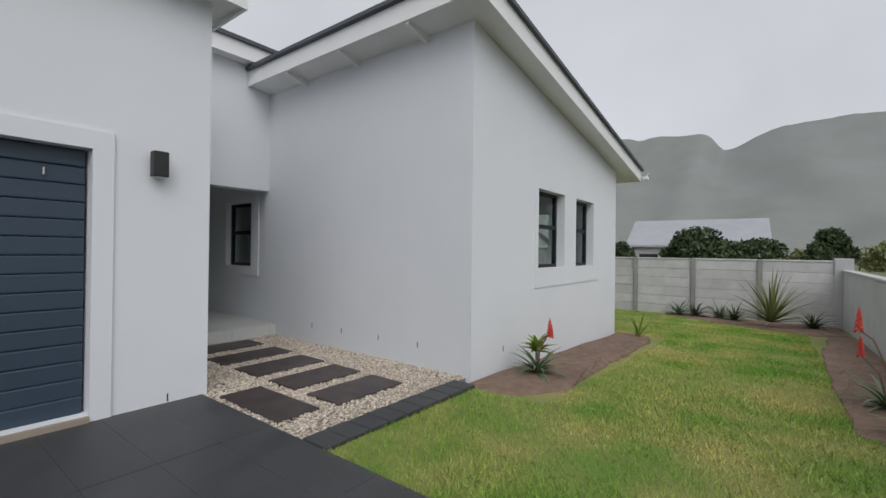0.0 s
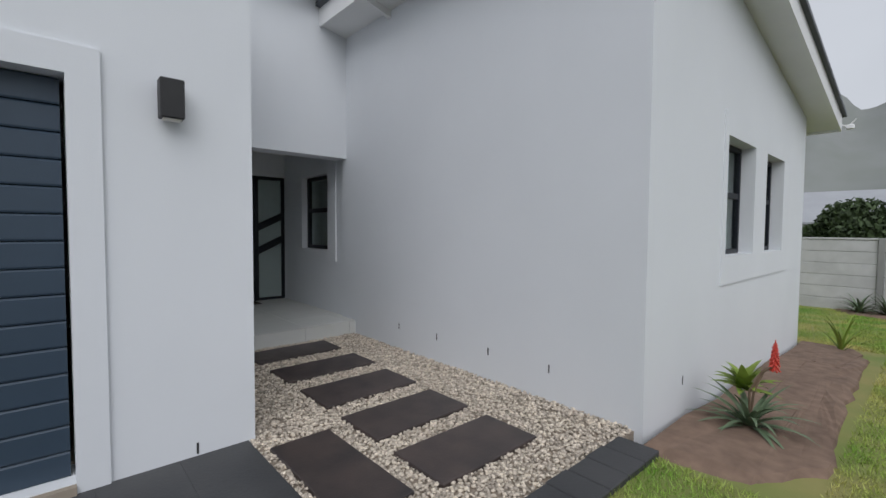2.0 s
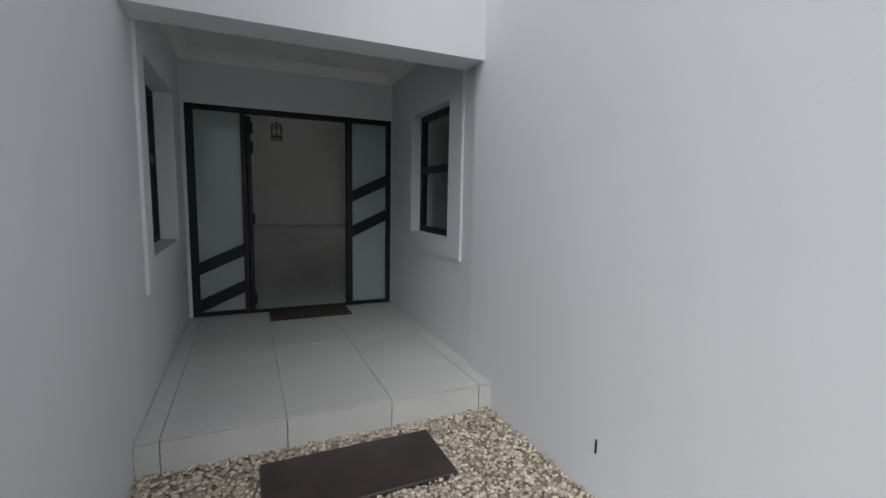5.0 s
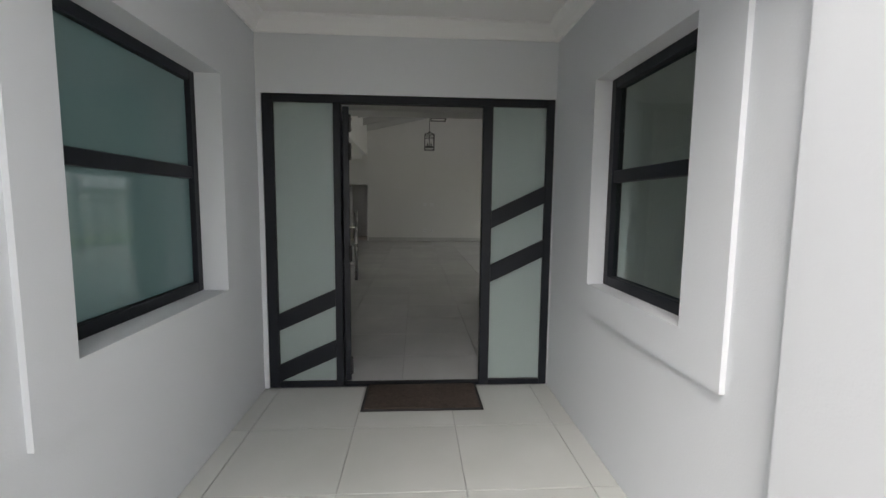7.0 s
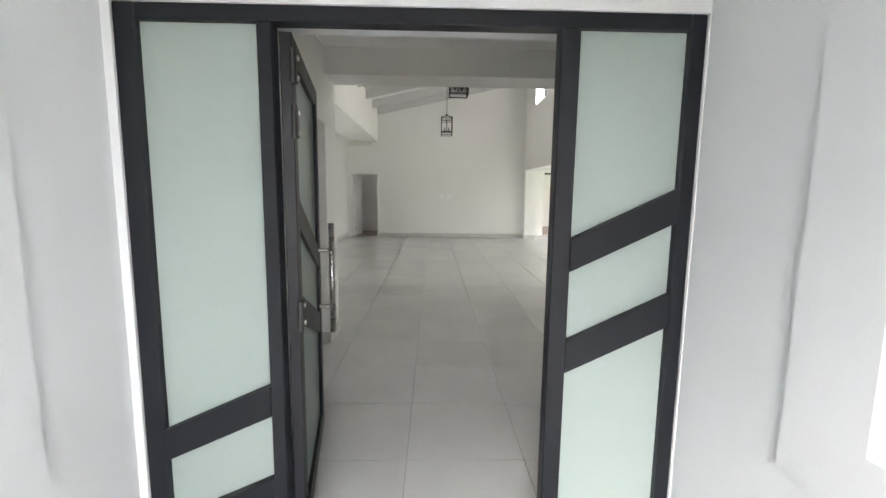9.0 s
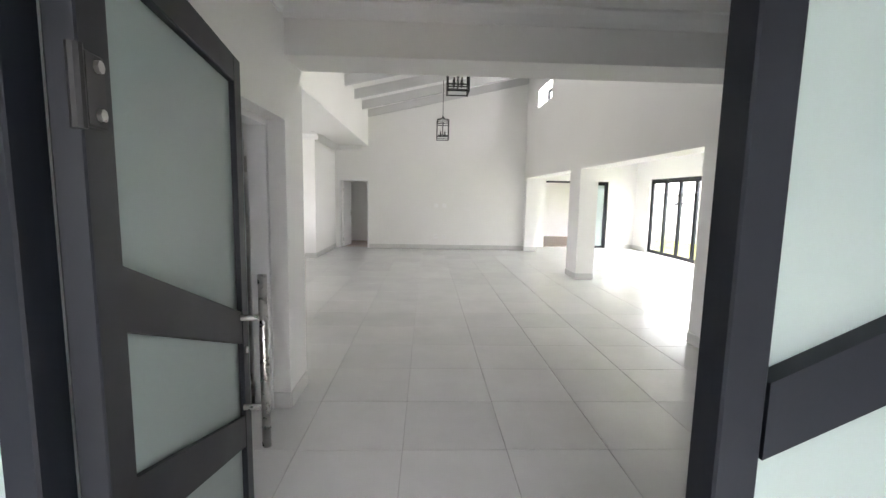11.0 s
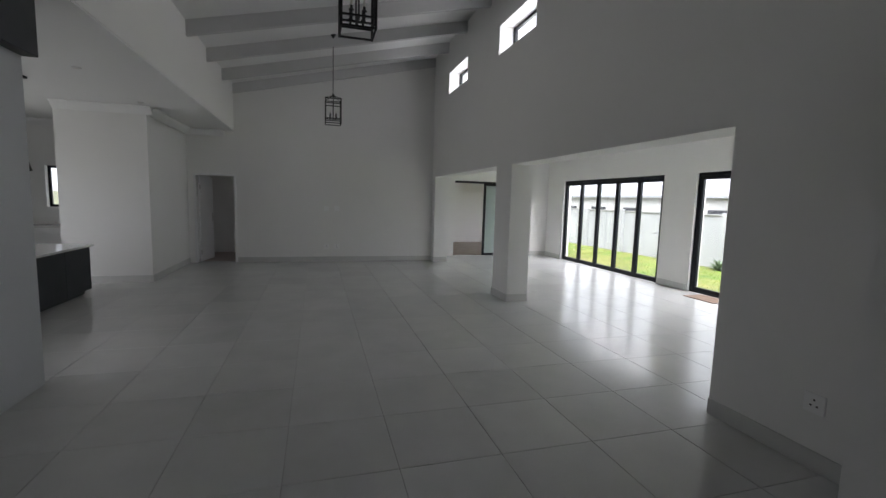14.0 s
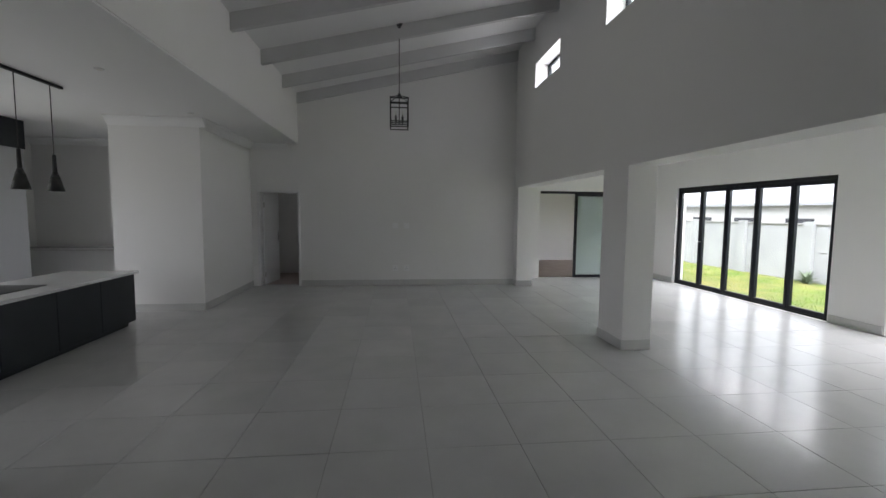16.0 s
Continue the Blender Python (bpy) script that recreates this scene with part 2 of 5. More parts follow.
def empty(name, at, label, category, group="", kind=""):
    e = new(name)
    e.location = at
    return tagged(e, label, category, group, kind)


def under(e, name, bm, material, label="", smooth=False):
    """A part given in world coordinates, hung under the thing e (which has no turn yet)."""
    bmesh.ops.translate(bm, verts=bm.verts, vec=-(Vector(e.location) if e.parent is None else Vector(e.parent.location)))
    return part(name, bm, material, e, label, smooth)


def wall_mesh(axis, p0, p1, a0, a1, z0, z1, holes=()):
    """A wall slab between p0 and p1 across the axis, from a0 to a1 along, with openings (a, b, low, high) cut through."""
    us = sorted({a0, a1, *[min(max(h[i], a0), a1) for h in holes for i in (0, 1)]})
    vs = sorted({z0, z1, *[min(max(h[i], z0), z1) for h in holes for i in (2, 3)]})
    def solid(i, j):
        if not (0 <= i < len(us) - 1 and 0 <= j < len(vs) - 1):
            return False
        u, v = (us[i] + us[i + 1]) / 2, (vs[j] + vs[j + 1]) / 2
        return not any(h[0] < u < h[1] and h[2] < v < h[3] for h in holes)
    bm = bmesh.new()
    made = {}
    def vert(p, u, v):
        k = (round(p, 5), round(u, 5), round(v, 5))
        if k not in made:
            made[k] = bm.verts.new((p, u, v) if axis == "x" else (u, p, v))
        return made[k]
    for i in range(len(us) - 1):
        for j in range(len(vs) - 1):
            if not solid(i, j):
                continue
            u0, u1, v0, v1 = us[i], us[i + 1], vs[j], vs[j + 1]
            for p in (p0, p1):
                bm.faces.new([vert(p, u0, v0), vert(p, u1, v0), vert(p, u1, v1), vert(p, u0, v1)])
            for d, e, (ua, va), (ub, vb) in ((-1, 0, (u0, v0), (u0, v1)), (1, 0, (u1, v0), (u1, v1)), (0, -1, (u0, v0), (u1, v0)), (0, 1, (u0, v1), (u1, v1))):
                if not solid(i + d, j + e):
                    bm.faces.new([vert(p0, ua, va), vert(p1, ua, va), vert(p1, ub, vb), vert(p0, ub, vb)])
    bmesh.ops.recalc_face_normals(bm, faces=bm.faces)
    return bm


def aperture(name, axis, p, depth, a0, a1, z0, z1, bars_v=(), bars_h=(), w=0.05, pane=GLASS, label="charcoal aluminium window with clear glass"):
    """A framed window: frame, mullions, transoms, panes. p: the frame's middle across the wall."""
    def b(u0, u1, v0, v1, d):
        return box(p - d / 2, p + d / 2, u0, u1, v0, v1, 0.004) if axis == "x" else box(u0, u1, p - d / 2, p + d / 2, v0, v1, 0.004)
    at = (p, (a0 + a1) / 2, z0) if axis == "x" else ((a0 + a1) / 2, p, z0)
    e = empty(name, at, label, "window", kind="structure")
    under(e, "jamb", b(a0, a0 + w, z0, z1, depth), ALU)
    under(e, "jamb", b(a1 - w, a1, z0, z1, depth), ALU)
    under(e, "head", b(a0 + w, a1 - w, z1 - w, z1, depth), ALU)
    under(e, "sill_rail", b(a0 + w, a1 - w, z0, z0 + w, depth), ALU)
    us = [a0 + w, *[u for c in bars_v for u in (c - w * 0.6, c + w * 0.6)], a1 - w]
    vs = [z0 + w, *[v for c in bars_h for v in (c - w * 0.6, c + w * 0.6)], z1 - w]
    for c in bars_v:
        under(e, "mullion", b(c - w * 0.6, c + w * 0.6, z0 + w, z1 - w, depth * 0.9), ALU)
    for i in range(0, len(us), 2):
        for c in bars_h:
            under(e, "transom", b(us[i], us[i + 1], c - w * 0.6, c + w * 0.6, depth * 0.8), ALU)
        for j in range(0, len(vs), 2):
            g = under(e, "pane", b(us[i], us[i + 1], vs[j], vs[j + 1], 0.006), pane)
            g.visible_shadow = False
    return e


# ---- setting: house shell ----
GZ = -0.17                 # paving and gravel level; the tiled floors are at 0
WX, WY = -0.22, 3.335      # corner of the bedroom wing
FARX = -19.42              # far wall of the living room
RY = 5.40                  # living room's wall towards the dining annex
LY = 0.63                  # face of the bulkhead along the kitchen


def lawn_z(y):
    return -0.20 - 0.045 * max(0.0, y - 3.0)


GW = 1.265
PW = WY + 0.045            # porch wall, set back a little from the wing's wall
structure("wall_garage_front", wall_mesh("x", -2.15, -1.90, -7.0, GW, -0.6, 3.62, [(-4.7, 0.345, -0.12, 2.02)]), PLASTER, "pale grey plastered garage front wall", "wall")
structure("wall_garage_side", wall_mesh("y", GW - 0.25, GW, -6.62, -2.15, -0.6, 3.62, [(-5.97, -4.83, 0.86, 2.08)]), PLASTER, "pale grey plastered garage side wall beside the porch", "wall")
structure("wall_wing_side", wall_mesh("y", WY, WY + 0.25, -4.45, WX, -0.8, 3.83), PLASTER, "pale grey plastered wall of the bedroom wing", "wall")
structure("wall_porch_right", wall_mesh("y", PW, WY + 0.25, -6.90, -4.45, -0.8, 3.83, [(-5.83, -4.94, 0.92, 2.06)]), PLASTER, "pale grey plastered porch wall with a window", "wall")
bm = wall_mesh("x", WX - 0.25, WX, WY + 0.25, 8.74, -0.9, 3.80, [(5.01, 5.96, 1.0, 2.14), (6.45, 7.33, 1.0, 2.14)])
for v in bm.verts:
    if v.co.z > 3.0:
        v.co.z = 3.81 - 0.162 * (v.co.y - WY)
structure("wall_wing_front", bm, PLASTER, "pale grey plastered gable wall with two small windows", "wall")
# Openings added in the back wall to brighten the rooms inside.
bm = wall_mesh("y", 8.49, 8.74, -6.9, WX - 0.25, -0.9, 2.93, [(-3.6, -1.6, 0.9, 2.1), (-6.4, -4.7, 0.6, 2.2)])
structure("wall_wing_back", bm, PLASTER, "pale plastered low wall of the bedroom wing", "wall")
structure("ceiling_bedroom", box(-4.3, WX - 0.25, WY + 0.25, 8.49, 2.6, 2.7), CEIL, "white bedroom ceiling", "ceiling")
# Ceiling added to keep open sky light out of this room.
structure("ceiling_porch_room", box(-6.87, -4.4, WY + 0.25, 8.49, 2.6, 2.7), CEIL, "white ceiling of the room beside the porch", "ceiling")
structure("wall_porch_room", box(-6.87, -6.75, 5.3, 8.49, 0, 2.6), PAINT, "white wall of the room beside the porch", "wall")
structure("floor_bedroom", box(-6.5, WX - 0.25, WY + 0.25, 8.49, -0.1, 0.0), WOODF, "brown laminate bedroom floor", "floor")
structure("floor_garage", box(-6.5, -2.15, -7.0, GW - 0.25, -0.2, -0.1), CONC, "grey concrete garage floor", "floor")
structure("wall_garage_back", box(-6.62, -6.5, -7, GW - 0.25, -0.2, 3.4), PAINT, "white garage wall", "wall")
structure("wall_garage_end", box(-6.62, -1.9, -7.25, -7, -0.2, 3.6), PLASTER, "pale plastered garage end wall", "wall")
structure("wall_porch_lintel", box(-4.60, -4.33, GW, WY, 2.20, 4.19), PLASTER, "pale grey plastered lintel wall over the porch", "wall")
structure("ceiling_porch", box(-6.62, -4.60, GW, PW, 2.62, 2.72), CEIL, "white porch ceiling", "ceiling")
# the porch door's wall
structure("wall_entrance", wall_mesh("x", -6.87, -6.57, 0.9, 5.3, -0.3, 4.2, [(1.297, 3.375, -0.02, 2.125)]), PLASTER, "pale plastered wall round the entrance door", "wall")


def cornice(name, pts, z, d=0.10):
    """A coved moulding under a ceiling along one straight run."""
    (xa, ya), (xb, yb), (nx, ny) = pts
    prof = [(0, 0), (d, 0), (d, -0.018), (d * 0.62, -d * 0.38), (d * 0.3, -d * 0.75), (0.018, -d), (0, -d)]
    bm = bmesh.new()
    rings = [[bm.verts.new((x + nx * u, y + ny * u, z + v)) for u, v in prof] for x, y in ((xa, ya), (xb, yb))]
    for i in range(len(prof)):
        j = (i + 1) % len(prof)
        bm.faces.new((rings[0][i], rings[0][j], rings[1][j], rings[1][i]))
    bm.faces.new(rings[0])
    bm.faces.new(rings[1][::-1])
    bmesh.ops.recalc_face_normals(bm, faces=bm.faces)
    return structure(name, bm, CEIL, "white coved plaster cornice", "cornice")


cornice("cornice_porch_1", ((-6.57, GW), (-6.57, PW), (1, 0)), 2.619)
cornice("cornice_porch_2", ((-6.56, GW), (-4.60, GW), (0, 1)), 2.618)
cornice("cornice_porch_3", ((-6.56, PW), (-4.60, PW), (0, -1)), 2.617)
cornice("cornice_porch_4", ((-4.60, GW), (-4.60, PW), (-1, 0)), 2.616)


cornice("cornice_hall_1", ((-9.14, 1.41), (-9.14, 4.98), (1, 0)), 2.879)
cornice("cornice_hall_2", ((-9.04, 1.41), (-6.87, 1.41), (0, 1)), 2.878)
cornice("cornice_hall_3", ((-9.04, 4.98), (-6.87, 4.98), (0, -1)), 2.877)


# roofs
def slope_z(y):
    return 3.82 - 0.162 * (y - WY)


def roof_slab(name, x0, x1, y0, y1, lift, thick, material, label):
    pts = [(y0, slope_z(y0) + lift), (y1, slope_z(y1) + lift), (y1, slope_z(y1) + lift + thick), (y0, slope_z(y0) + lift + thick)]
    return structure(name, prism(pts, "x", x0, x1), material, label, "roof")


EY, EX, EL = 2.94, 0.10, 9.45
roof_slab("roof_wing_soffit", -4.33, EX - 0.03, EY + 0.03, EL, 0.0, 0.03, WHITE, "white boarded soffit of the wing roof")
roof_slab("roof_wing_sheet", -4.30, EX + 0.05, EY - 0.06, EL + 0.05, 0.20, 0.05, ROOFM, "dark grey metal roof sheet on the wing")
roof_slab("roof_wing_fascia_side", -4.33, EX, EY, EY + 0.03, -0.03, 0.23, WHITE, "white painted fascia board")
roof_slab("roof_wing_fascia_verge", EX - 0.03, EX, EY + 0.03, EL, -0.03, 0.23, WHITE, "white painted barge board")
roof_slab("roof_wing_fascia_low", -4.33, EX - 0.03, EL - 0.03, EL, -0.03, 0.23, WHITE, "white painted fascia board")
for x in (-3.3, -2.1, -0.9):
    pts = [(EY + 0.03, slope_z(EY) - 0.06), (WY, slope_z(WY) - 0.09), (WY, slope_z(WY)), (EY + 0.03, slope_z(EY + 0.03))]
    structure("trim_rafter_tail_1", prism(pts, "x", x - 0.025, x + 0.025), WHITE, "white painted rafter tail under the eave", "rafter")
structure("roof_garage", box(-7.0, -1.70, -7.6, 1.47, 3.62, 3.66), WHITE, "white soffit of the garage roof", "roof")
structure("roof_garage_fascia_1", box(-7.0, -1.70, 1.47, 1.50, 3.58, 3.82), WHITE, "white painted fascia board", "fascia")
structure("roof_garage_fascia_2", box(-1.70, -1.67, -7.6, 1.50, 3.58, 3.82), WHITE, "white painted fascia board", "fascia")
structure("roof_garage_sheet", box(-7.0, -1.62, -7.6, 1.55, 3.82, 3.88), ROOFM, "dark grey metal roof sheet on the garage", "roof")
structure("roof_entrance", box(-7.0, -4.05, 0.6, 5.6, 4.42, 4.48), ROOFM, "dark grey metal roof sheet over the entrance", "roof")
structure("roof_entrance_fascia", box(-4.14, -4.10, 1.0, EY + 0.6, 4.18, 4.42), WHITE, "white painted fascia board over the entrance", "fascia")
structure("roof_entrance_soffit", box(-6.9, -4.14, 1.0, 5.5, 4.19, 4.22), WHITE, "white soffit over the entrance", "soffit")

# hall, living room, annex, kitchen
HL, HR, HX = 1.41, 4.98, -9.55
structure("wall_hall_left", wall_mesh("y", HL - 0.25, HL, HX, -6.87, 0, 2.9, [(-9.12, -8.08, -0.01, 2.10)]), PAINT, "white painted hall wall with a doorway", "wall")
structure("wall_hall_right", box(HX, -6.87, HR, HR + 0.25, 0, 2.9), PAINT, "white painted hall wall", "wall")
structure("wall_hall_return", box(HX, HX + 0.25, HR + 0.25, 5.76, 0, 5.4), PAINT, "white painted wall return", "wall")
structure("ceiling_hall", box(HX, -6.87, HL, HR, 2.88, 2.98), CEIL, "white hall ceiling", "ceiling")
structure("beam_hall", box(HX, HX + 0.41, HL, HR, 2.54, 2.88), PAINT, "white plastered beam between hall and living room", "beam")
structure("wall_above_beam", box(HX, HX + 0.2, LY, RY, 2.98, 5.5), PAINT, "white painted wall over the beam", "wall")
cl = [(-18.12, -16.83, 4.04, 4.50), (-15.22, -13.93, 4.04, 4.50), (-12.32, -11.03, 4.04, 4.50)]
structure("wall_living_right", wall_mesh("y", RY, RY + 0.36, FARX - 0.25, HX, 0, 5.6, [(-14.51, -10.69, -0.01, 2.19), (-19.15, -15.12, -0.01, 2.20), *cl]), PAINT, "white painted high wall with wide openings and a column", "wall")
structure("wall_living_far", wall_mesh("x", FARX - 0.25, FARX, -5.2, RY, 0, 5.6, [(-0.22, 0.63, -0.01, 2.05), (-3.03, -2.1, 1.24, 2.11)]), PAINT, "white painted far wall with an open doorway", "wall")
structure("wall_bulkhead", box(FARX, HX, LY - 0.2, LY, 3.08, 4.5), PAINT, "white plastered bulkhead along the kitchen ceiling", "bulkhead")
structure("ceiling_kitchen", box(FARX, HX + 0.3, -5.2, LY - 0.004, 3.06, 3.076), CEIL, "white kitchen ceiling", "ceiling")


def vault_z(y):
    return 4.12 + (y - LY) * 0.228


pts = [(LY - 0.2, vault_z(LY - 0.2)), (RY + 0.2, vault_z(RY + 0.2)), (RY + 0.2, vault_z(RY + 0.2) + 0.05), (LY - 0.2, vault_z(LY - 0.2) + 0.05)]
structure("ceiling_living", prism(pts, "x", FARX, HX), CEIL, "white boarded sloping ceiling", "ceiling")
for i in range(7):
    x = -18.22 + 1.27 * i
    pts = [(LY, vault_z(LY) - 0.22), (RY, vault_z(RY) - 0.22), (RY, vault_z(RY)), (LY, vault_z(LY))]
    structure("beam_rafter_%d" % (i + 1), prism(pts, "x", x - 0.04, x + 0.04), RAFTER, "painted exposed timber rafter, shade put into its grey", "rafter")
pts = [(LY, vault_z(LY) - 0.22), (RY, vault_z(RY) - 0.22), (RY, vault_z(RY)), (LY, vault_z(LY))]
structure("beam_rafter_8", prism(pts, "x", FARX, FARX + 0.05), RAFTER, "painted rafter along the far wall, shade put into its grey", "rafter")

AX, AY, AR = -20.3, 9.31, -10.3
structure("wall_annex_back", wall_mesh("y", AY, AY + 0.25, AX - 0.25, AR + 0.25, -0.05, 3.2, [(-19.40, -15.60, 0.0, 2.25), (-14.80, -10.98, 0.0, 2.25)]), PAINT, "white painted wall with two folding glass doors", "wall")
structure("wall_annex_far", wall_mesh("x", AX - 0.25, AX, RY + 0.36, AY, 0, 3.2, [(6.30, 8.40, -0.01, 2.19)]), PAINT, "white painted annex wall with a sliding door", "wall")
structure("wall_annex_near", box(AR, AR + 0.25, RY + 0.36, AY, 0, 3.2), PAINT, "white painted annex wall", "wall")
structure("wall_annex_corner", box(AX, FARX - 0.25, RY, RY + 0.36, 0, 3.2), PAINT, "white painted wall", "wall")
structure("ceiling_annex", box(AX - 0.25, AR + 0.25, RY + 0.36, AY, 2.96, 3.06), CEIL, "white annex ceiling", "ceiling")
cornice("cornice_annex_1", ((AX, AY), (AR, AY), (0, -1)), 2.958)
cornice("cornice_annex_2", ((AX, RY + 0.36), (AX, AY), (1, 0)), 2.957)
structure("floor_side_room", box(-24.5, AX - 0.25, 4.5, AY, -0.1, 0.004), WOODF, "brown laminate floor in the side room", "floor")
structure("wall_side_room_1", box(-24.6, -24.5, 4.5, AY, 0, 3), PAINT, "white painted side room wall", "wall")
structure("wall_side_room_2", box(-24.5, AX - 0.25, 4.4, 4.5, 0, 3), PAINT, "white painted side room wall", "wall")
structure("wall_side_room_3", wall_mesh("y", AY, AY + 0.25, -24.5, AX - 0.25, 0, 3, [(-23.6, -21.6, 0.3, 2.2)]), PAINT, "white painted side room wall with a window", "wall")
structure("ceiling_side_room", box(-24.5, AX - 0.25, 4.5, AY, 3.0, 3.1), CEIL, "white side room ceiling", "ceiling")
# passage behind the far doorway
structure("wall_passage", box(-21.6, -21.5, -1.5, 1.6, 0, 2.8), PAINT, "white painted passage wall", "wall")
structure("wall_passage_1", box(-21.5, FARX - 0.25, -0.42, -0.34, 0, 2.8), PAINT, "white painted passage wall", "wall")
# A hidden opening added on this side lights the passage.
structure("wall_passage_2", wall_mesh("y", 1.5, 1.6, -21.5, FARX - 0.25, 0, 2.8, [(-20.75, -20.4, 1.2, 1.9)]), PAINT, "white painted passage wall", "wall")
structure("ceiling_passage", box(-21.5, FARX - 0.25, -0.34, 1.5, 2.7, 2.8), CEIL, "white passage ceiling", "ceiling")
structure("floor_passage", box(-21.5, FARX - 0.25, -0.34, 1.5, -0.1, 0.004), WOODF, "brown laminate passage floor", "floor")
# kitchen
KY = -4.6
# Window places in the left wall are assumed, to bring light in.
structure("wall_kitchen_left", wall_mesh("y", KY - 0.25, KY, FARX, HX + 0.3, 0, 3.2, [(-16.2, -14.0, 0.95, 2.3), (-13.0, -10.8, 0.95, 2.3)]), PAINT, "white painted kitchen wall with two assumed windows", "wall")
structure("wall_kitchen_near", box(HX, HX + 0.25, KY, HL - 0.25, 0, 3.2), PAINT, "white painted kitchen wall", "wall")
structure("wall_kitchen_stub", box(-11.72, HX, 0.06, 0.31, 0, 3.06), PAINT, "white painted kitchen wall stub", "wall")
structure("wall_pantry_front", box(-17.20, -17.02, -1.70, -0.36, 0, 3.06), PAINT, "white painted pantry wall", "wall")
structure("wall_pantry_side", box(FARX, -17.20, -0.54, -0.36, 0, 3.06), PAINT, "white painted pantry wall", "wall")
structure("wall_pantry_back", box(FARX, -17.20, -1.70, -1.60, 0, 3.06), PAINT, "white painted pantry wall", "wall")
cornice("cornice_kitchen_1", ((-17.02, -1.70), (-17.02, -0.26), (1, 0)), 3.058, 0.13)
cornice("cornice_kitchen_2", ((-17.02, -0.36), (FARX, -0.36), (0, 1)), 3.057, 0.13)
cornice("cornice_kitchen_3", ((FARX, -0.36), (FARX, LY - 0.2), (1, 0)), 3.056, 0.13)
cornice("cornice_kitchen_4", ((FARX, KY), (FARX, -1.70), (1, 0)), 3.055, 0.13)
# The opening is added, out of view, to light the side room.
structure("wall_study", wall_mesh("y", -2.0, -1.9, -9.3, -6.87, 0, 2.9, [(-8.4, -7.6, 1.1, 1.95)]), PAINT, "pale painted side room wall", "wall")
# Unseen wall added to stop daylight leaking into the side room.
structure("wall_study_1", box(-6.87, -6.75, -2.0, 0.9, 0, 2.9), PAINT, "pale painted side room wall", "wall")
structure("floor_study", box(-9.3, -6.87, -1.9, HL - 0.25, -0.1, 0.002), TILE, "grey tiled side room floor", "floor")
structure("ceiling_study", box(-9.3, -6.87, -1.9, HL - 0.25, 2.7, 2.8), CEIL, "white side room ceiling", "ceiling")


def skirting(name, axis, p, side, a0, a1, h=0.125, t=0.014):
    bm = box(p, p + side * t, a0, a1, 0.004, h, 0.003) if axis == "x" else box(a0, a1, p, p + side * t, 0.004, h, 0.003)
    structure(name, bm, SKIRT, "pale grey tiled skirting", "skirting")


skirting("baseboard_1", "x", FARX, 1, 0.66, RY)
skirting("baseboard_2", "y", RY, -1, -10.69, HX - 0.0)
skirting("baseboard_3", "y", HL, 1, HX, -9.12)
skirting("baseboard_4", "x", -9.12, 1, HL - 0.25, HL)
skirting("baseboard_5", "x", HX, -1, HL - 0.25, HL)
skirting("baseboard_6", "y", HR, -1, HX, -6.87)
skirting("baseboard_7", "x", HX, -1, HR - 0.014, RY)
skirting("baseboard_8", "y", RY, -1, -15.12, -14.51)
skirting("baseboard_9", "x", -14.51, 1, RY - 0.014, RY + 0.36)
skirting("baseboard_10", "x", -15.12, -1, RY - 0.014, RY + 0.36)
skirting("baseboard_11", "x", -19.15, 1, RY, RY + 0.36)
skirting("baseboard_12", "x", -10.69, -1, RY, RY + 0.36)
skirting("baseboard_13", "y", AY, -1, AX, -19.42)
skirting("baseboard_14", "y", AY, -1, -15.58, -14.82)
skirting("baseboard_15", "x", AX, 1, 8.42, AY)
skirting("baseboard_16", "x", -17.02, 1, -1.70, -0.36)
skirting("baseboard_17", "y", -0.36, 1, FARX, -17.02)
skirting("baseboard_20", "y", 0.31, 1, -11.72, HX)
skirting("baseboard_18", "y", RY, -1, FARX, -19.15)
skirting("baseboard_19", "y", HL, 1, -8.08, -6.9)

# ---- ground ----
def ground_mesh(x0, x1, y0, y1, nx, ny, zf):
    bm = bmesh.new()
    g = [[bm.verts.new((x0 + (x1 - x0) * i / nx, y0 + (y1 - y0) * j / ny, zf(x0 + (x1 - x0) * i / nx, y0 + (y1 - y0) * j / ny))) for j in range(ny + 1)] for i in range(nx + 1)]
    for i in range(nx):
        for j in range(ny):
            bm.faces.new((g[i][j], g[i + 1][j], g[i + 1][j + 1], g[i][j + 1]))
    return bm


FAR = mat("scrub_ground", (0.10, 0.12, 0.05), 0.95, (0.14, 0.13, 0.08), 0.3)
structure("ground", ground_mesh(-3000, 3000, -3000, 3000, 8, 8, lambda x, y: -1.3), FAR, "dull green scrubland reaching the hills", "ground")
structure("lawn", ground_mesh(-0.03, 3.9, 1.22, 15.6, 12, 44, lambda x, y: lawn_z(y) + 0.02 * noise.noise(Vector((x, y, 0)))), LAWN, "green mown lawn with yellowed patches", "lawn")
structure("lawn_side", ground_mesh(-6, -0.03, 8.74, 15.6, 8, 20, lambda x, y: lawn_z(y)), LAWN, "green lawn round the house corner", "lawn")
structure("lawn_back", ground_mesh(-30, -6, AY + 0.25, 15.6, 12, 10, lambda x, y: -0.16 - 0.02 * (y - 9.5)), LAWN, "green lawn behind the glass doors", "lawn")
structure("driveway", box(-1.90, 14, -14, 1.22, -0.5, GZ - 0.004), JOINT, "dark joint bed of the driveway", "driveway")
structure("gravel_bed", box(-4.11, -0.28, 1.221, WY, -0.5, GZ - 0.02), PEBBLEBED, "pebble bed of the path", "gravel")
structure("floor_porch", box(-6.60, -4.125, GW, PW, -0.4, -0.008), GROUT, "porch floor bed", "floor")
